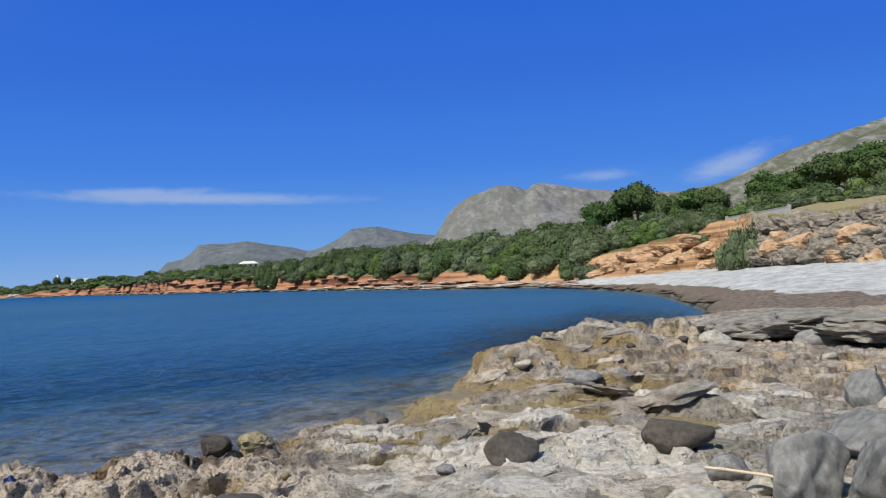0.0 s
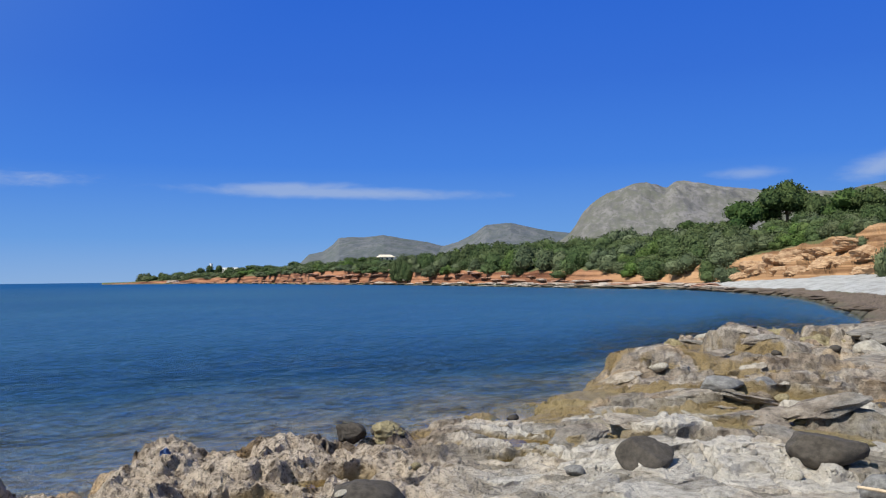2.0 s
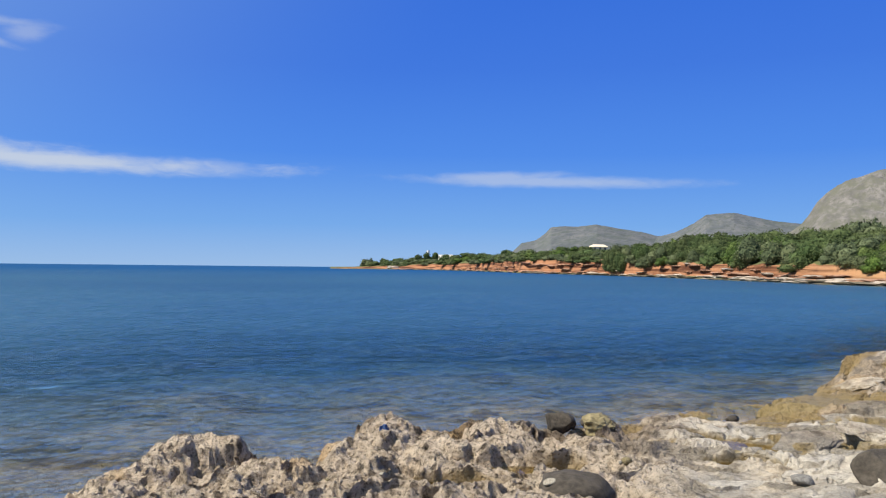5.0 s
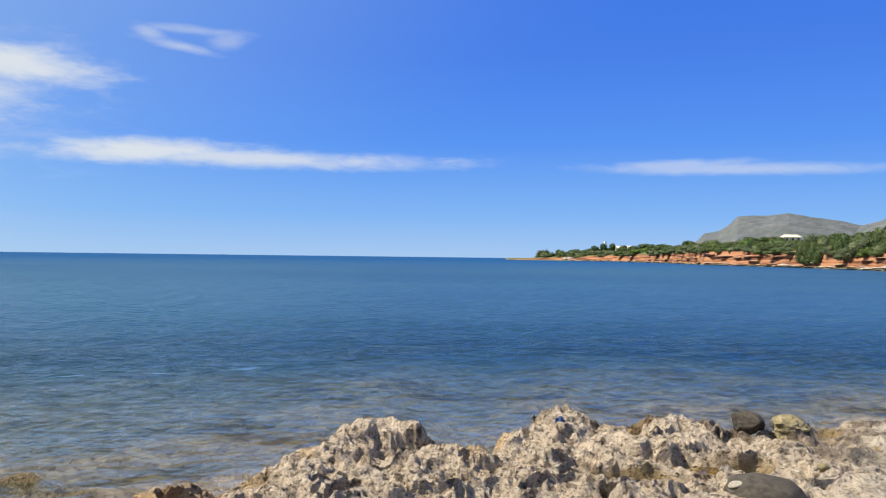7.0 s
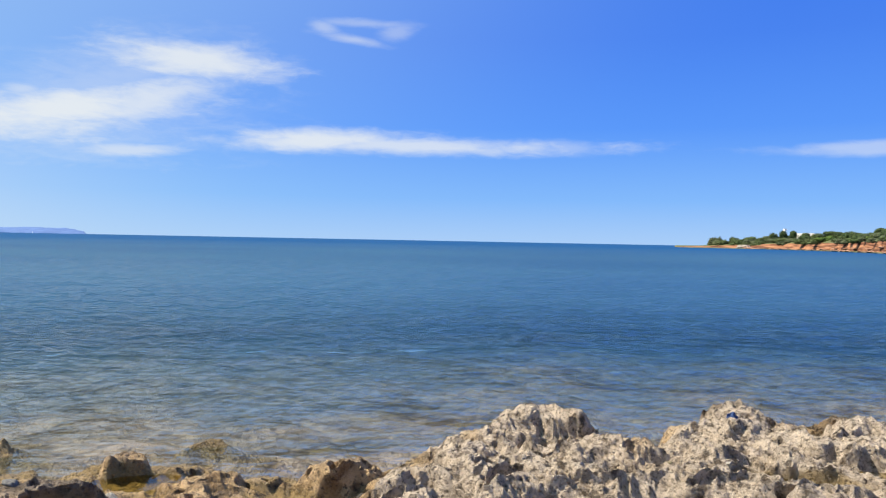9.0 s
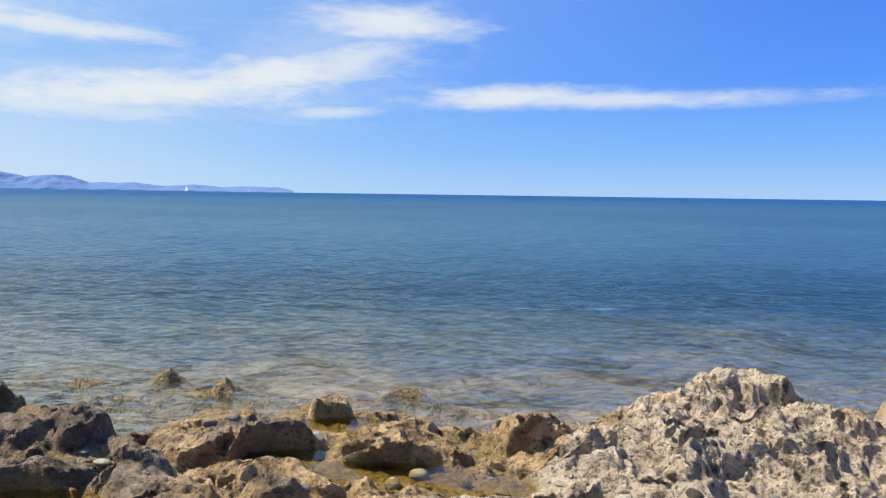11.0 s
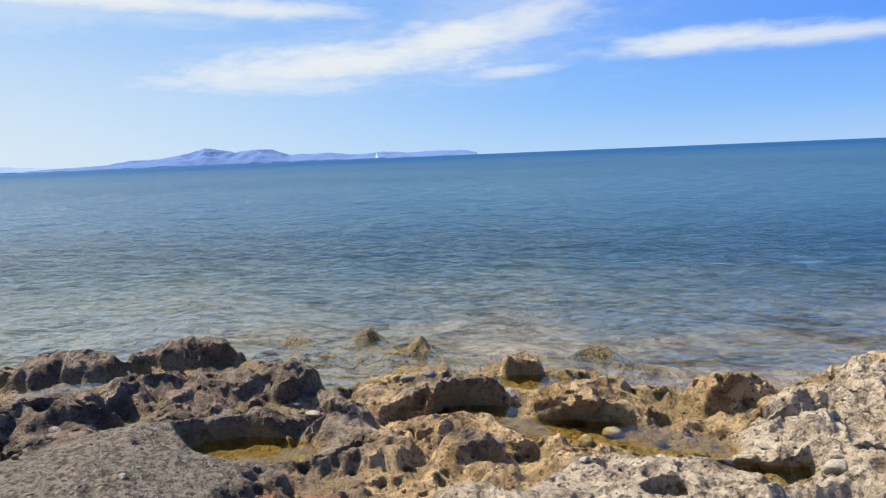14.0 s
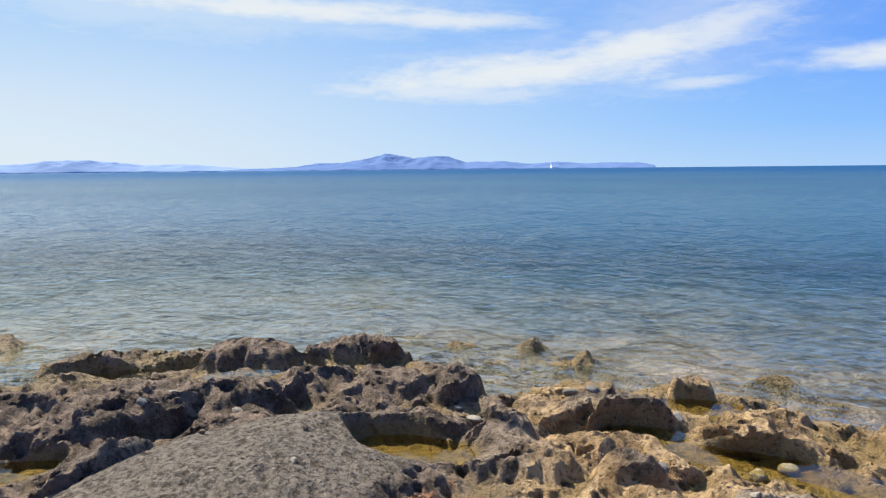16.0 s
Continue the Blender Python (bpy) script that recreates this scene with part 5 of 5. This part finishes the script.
# flat plates of the layered rock
for i in range(46):
    az, r = rng.uniform(-29, 4), rng.uniform(8.6, 21)
    x, y = at(az, r)
    if height(x, y) < 0.2 or abs(x - 2.2) + abs(y - 6.3) < 1.0:
        continue
    s = rng.uniform(.14, .32) * (0.5 + r / 15)
    ob = crag(x, y, height(x, y) + 0.01, (s * 1.6, s * 1.0, s * rng.uniform(.2, .36)), rng.uniform(-30, 30), ROCK, 700 + i, "flat weathered limestone plate on the shelf", "plates of the shelf", "limestone_plate", "pale" if i % 3 == 0 else "", 3)
    ob.matrix_basis = ob.matrix_basis @ Euler((rng.uniform(-.05, .22), rng.uniform(-.1, .1), 0)).to_matrix().to_4x4()


# ledges of pink and white rock along the foot of the red bank
BANK_ROCK = [boulder_stone("pale_ledge_stone", (0.26, 0.20, 0.16), (0.54, 0.47, 0.40), 1.2, 0.14), boulder_stone("pink_ledge_stone", (0.20, 0.095, 0.06), (0.46, 0.27, 0.18), 1.2, 0.14),
             boulder_stone("dark_ledge_stone", (0.06, 0.05, 0.035), (0.19, 0.155, 0.105), 1.2, 0.14)]
words = ("pale flat rock ledge at the foot of the bank", "pink-red layered rock ledge at the foot of the bank", "dark olive wet rock ledge by the water")
for i in range(174):
    az = -9.8 + 0.218 * i + rng.uniform(-.12, .12)
    tier = i % 3
    k = ((2, 0, 2, 2), (0, 0, 1, 0), (1, 1, 0, 1))[tier][(i // 3) % 4]
    if az > 14 and k == 0:
        k = 1
    grow = float(np.interp(az, (-10, 30), (1.0, 2.2)))
    r = float(np.interp(az, COVE_AZ, COVE_R)) + (0.7, 3.0, 5.2)[tier] * grow + rng.uniform(-.4, .5)
    x, y = at(az, r)
    s = rng.uniform(1.1, 2.0) * float(np.interp(az, (-10, 10, 30), (0.9, 1.0, 2.2)))
    (xa, ya), (xb, yb) = (at(q, float(np.interp(q, COVE_AZ, COVE_R))) for q in (az + 0.4, az - 0.4))
    along = math.degrees(math.atan2(yb - ya, xb - xa))
    crag(x, y, max(height(x, y), -0.1) + 0.04 * s, (s * 2.6, s * .9, s * rng.uniform(.13, .22)), along + rng.uniform(-7, 7), BANK_ROCK[k], 820 + i, words[k], "ledges of the bank", "rock_ledge", "", 3)

x, y = at(28.2, float(np.interp(28.2, COVE_AZ, COVE_R)) + 12)
crag(x, y, height(x, y) + 0.6, (7.0, 3.5, 2.6), 20, BANK_ROCK[0], 1090, "pale pinkish rock outcrop on the low headland", "ledges of the bank", "rock_ledge", "", 4)
# heaps of dried seaweed along the beach
WRACK = boulder_stone("dried_seaweed", (0.045, 0.032, 0.024), (0.15, 0.112, 0.082), 2.0, 0.10)
for i in range(30):
    az = -8.2 - 0.39 * i + rng.uniform(-.15, .15)
    r = float(np.interp(az, COVE_AZ, COVE_R)) + rng.uniform(0.2, 0.08 * float(np.interp(az, COVE_AZ, BEACH_W)) + 1.0)
    x, y = at(az, r)
    if r < 26:
        continue
    s = rng.uniform(.3, .6) * (0.5 + r / 100)
    crag(x, y, max(height(x, y), 0.02) + 0.02 * s, (s * 2.2, s, s * rng.uniform(.3, .5)), az + rng.uniform(-20, 20), WRACK, 1100 + i, "flattened heap of dried brown seaweed on the beach", "seaweed heaps", "seaweed_heap", "", 3)

# weathered rock outcrops that make up the cliff's face
LEDGE = boulder_stone("ledge_stone", (0.10, 0.088, 0.072), (0.27, 0.243, 0.205), 2.0, 0.12)
for i, (az, r, s) in enumerate(((-20.6, 20.6, 1.0), (-22.2, 21.2, 1.25), (-23.9, 21.6, 1.3), (-25.6, 21.4, 1.35), (-27.3, 20.8, 1.3), (-28.9, 20.2, 1.3))):
    x, y = at(az, r)
    crag(x, y, 0.66, (s * 1.35, s * 1.0, .40), az + 8 * (i % 3 - 1), LEDGE, 580 + i, "dark grey undercut rock ledge above the shelf", "ledge rocks")
OCHRE = boulder_stone("ochre_earth", (0.26, 0.145, 0.075), (0.48, 0.32, 0.185), 1.2, 0.14)
for i in range(15):
    az = -11.0 - 0.6 * i + rng.uniform(-.25, .25)
    top, _ = bank(az)
    low = i % 2
    x, y = at(az, top - (5.5, 2.2)[low] + rng.uniform(-1, 1))
    s = rng.uniform(0.9, 1.7)
    crag(x, y, height(x, y) + 0.1 * s, (s * 1.7, s, s * 0.8), az + rng.uniform(-25, 25), OCHRE, 540 + i, "crumbling orange earth outcrop of the cliff", "earth outcrops")
CRAG = boulder_stone("crag_stone", (0.055, 0.045, 0.036), (0.27, 0.225, 0.175), 1.5, 0.16)
for i in range(38):
    az = -20.9 - 0.27 * i + rng.uniform(-.2, .2)
    top, _ = bank(az)
    low = i % 4
    r = top - (6.5, 4.2, 2.2, 0.9)[low] + rng.uniform(-.5, .5)
    x, y = at(az, r)
    s = rng.uniform(1.1, 2.0)
    crag(x, y, (2.5, 3.6, 4.6, 5.5)[low] + rng.uniform(-.5, .4), (s * 1.5, s, s * rng.uniform(.7, 1.1)), az + rng.uniform(-30, 30), OCHRE if i in (9, 13, 20, 25, 32) else CRAG, 500 + i,
         "weathered buff crag of the low sea cliff" if i in (9, 13, 20, 25, 32) else "weathered grey pitted crag of the low sea cliff", "crags of the cliff")


# ---- built things ----
def wall_piece(name, az0, r0, az1, r1, tall, label):
    """A low concrete wall on the cliff's edge, with a coping and an end post."""
    (x0, y0), (x1, y1) = at(az0, r0), at(az1, r1)
    run, turn = math.hypot(x1 - x0, y1 - y0), math.degrees(math.atan2(y1 - y0, x1 - x0))
    root = new(name)
    z0, z1 = EYE + math.tan(radians(3.3)) * r0 - tall, EYE + math.tan(radians(3.8)) * r1 - tall
    root.matrix_basis = pose(x0, y0, z0, 0, -math.degrees(math.atan2(z1 - z0, run)), turn)
    n = 4
    for i in range(n):
        bm = bmesh.new()
        box(bm, run * (i + .5) / n, 0, tall * .5 - 0.8, run / n - 0.02, .22, tall + 1.6, .01)
        part("panel", bm, CONCRETE, root)
    bm = bmesh.new()
    box(bm, run / 2, 0, tall + .04, run, .3, .08, .015)
    part("coping", bm, CONCRETE, root)
    for k in (0, run):
        bm = bmesh.new()
        box(bm, k, 0, tall * .5 - 0.7, .3, .34, tall + 1.9, .02)
        part("post", bm, CONCRETE, root)
    return tagged(root, label, "wall")


wall_piece("concrete_wall", -19.7, 109, -23.6, 90, 0.9, "weathered grey concrete wall on the cliff edge")


def house(name, az, r, z, wide, deep, tall, mat, label, turn=0.0, pitched=True, windows=3):
    root = new(name)
    x, y = at(az, r)
    root.matrix_basis = pose(x, y, z, 0, 0, az + turn)
    bm = bmesh.new()
    box(bm, 0, 0, tall / 2 - 1, wide, deep, tall + 2, .03)
    part("wall", bm, mat, root)
    bm = bmesh.new()
    if pitched:
        a = [bm.verts.new(v) for v in ((-wide * .54, -deep * .57, tall), (wide * .54, -deep * .57, tall), (wide * .54, deep * .57, tall), (-wide * .54, deep * .57, tall))]
        b = [bm.verts.new(v) for v in ((-wide * .36, 0, tall + deep * .24), (wide * .36, 0, tall + deep * .24))]
        for f in ((a[0], a[1], b[1], b[0]), (a[1], a[2], b[1]), (a[2], a[3], b[0], b[1]), (a[3], a[0], b[0]), (a[3], a[2], a[1], a[0])):
            bm.faces.new(f)
        part("roof", bm, mat, root)
    else:
        box(bm, 0, 0, tall + .15, wide * 1.03, deep * 1.03, .3, .02)
        part("roof", bm, mat, root)
    for i in range(windows):
        bm = bmesh.new()
        box(bm, wide * ((i + .5) / windows - .5), -deep / 2 - .02, tall * .55, 1.1, .12, 1.4)
        win = part("window", bm, GLASS_DARK, root)
        bm = bmesh.new()
        box(bm, wide * ((i + .5) / windows - .5), -deep / 2 - .08, tall * .55 - .78, 1.4, .22, .1)
        part("sill", bm, mat, win)
    return tagged(root, label, "house")


def rise(az, el, r):
    return EYE + math.tan(radians(el)) * r


house("house", 13.6, 470, rise(13.6, 1.25, 470), 9, 6, 2.6, CREAM, "cream house with a low roof among trees", 20)
house("house", 25.64, 775, rise(25.7, 0.66, 775), 2.0, 2.0, 7.2, WHITE_PAINT, "small white tower-like house on the headland", -50, False, 0)
house("house", 24.25, 770, rise(24.5, 0.60, 770), 19, 7, 4.0, WHITE_PAINT, "long low white building on the headland", -40, False, 4)


def sail_boat(az, r, mast, label):
    root = new("sailing_boat")
    x, y = at(az, r)
    root.matrix_basis = pose(x, y, 0, 0, 0, 16)
    bm = bmesh.new()
    n = 12
    prev = None
    for i in range(n + 1):
        t = i / n
        w = mast * .10 * math.sin(math.pi * min(1, .12 + t * .88)) ** .7
        xx = mast * .8 * (t - .5)
        ring = [bm.verts.new(v) for v in ((xx, -w, mast * .09), (xx, -w * .5, -.3), (xx, w * .5, -.3), (xx, w, mast * .09))]
        if prev:
            for j in range(3):
                bm.faces.new((prev[j], prev[j + 1], ring[j + 1], ring[j]))
            bm.faces.new((prev[3], prev[0], ring[0], ring[3]))
        else:
            bm.faces.new(ring)
        prev = ring
    bm.faces.new(prev[::-1])
    part("hull", bm, SAIL, root)
    bm = bmesh.new()
    tube(bm, [(0, 0, 0), (0, 0, mast)], [.12, .07], 6)
    part("mast", bm, CONCRETE, root)
    for name, pts in (("mainsail", ((-.1, 0, mast * .15), (-mast * .36, .5, mast * .16), (-.1, 0, mast * .97))), ("jib", ((.2, 0, mast * .93), (mast * .36, .2, mast * .12), (.3, .5, mast * .14)))):
        bm = bmesh.new()
        vs = [bm.verts.new(p) for p in pts]
        bm.faces.new(vs)
        bmesh.ops.subdivide_edges(bm, edges=bm.edges[:], cuts=4, use_grid_fill=True)
        for v in bm.verts:
            v.co.y += .6 * math.sin(max(0, v.co.z) / mast * math.pi)
        ob = part(name, bm, SAIL, root)
        ob.modifiers.new("thickness", "SOLIDIFY").thickness = .04
    return tagged(root, label, "boat")


sail_boat(80.0, 2000, 19, "white sailing boat under sail on the open sea")
sail_boat(75.9, 2900, 7, "small white boat far out on the sea")
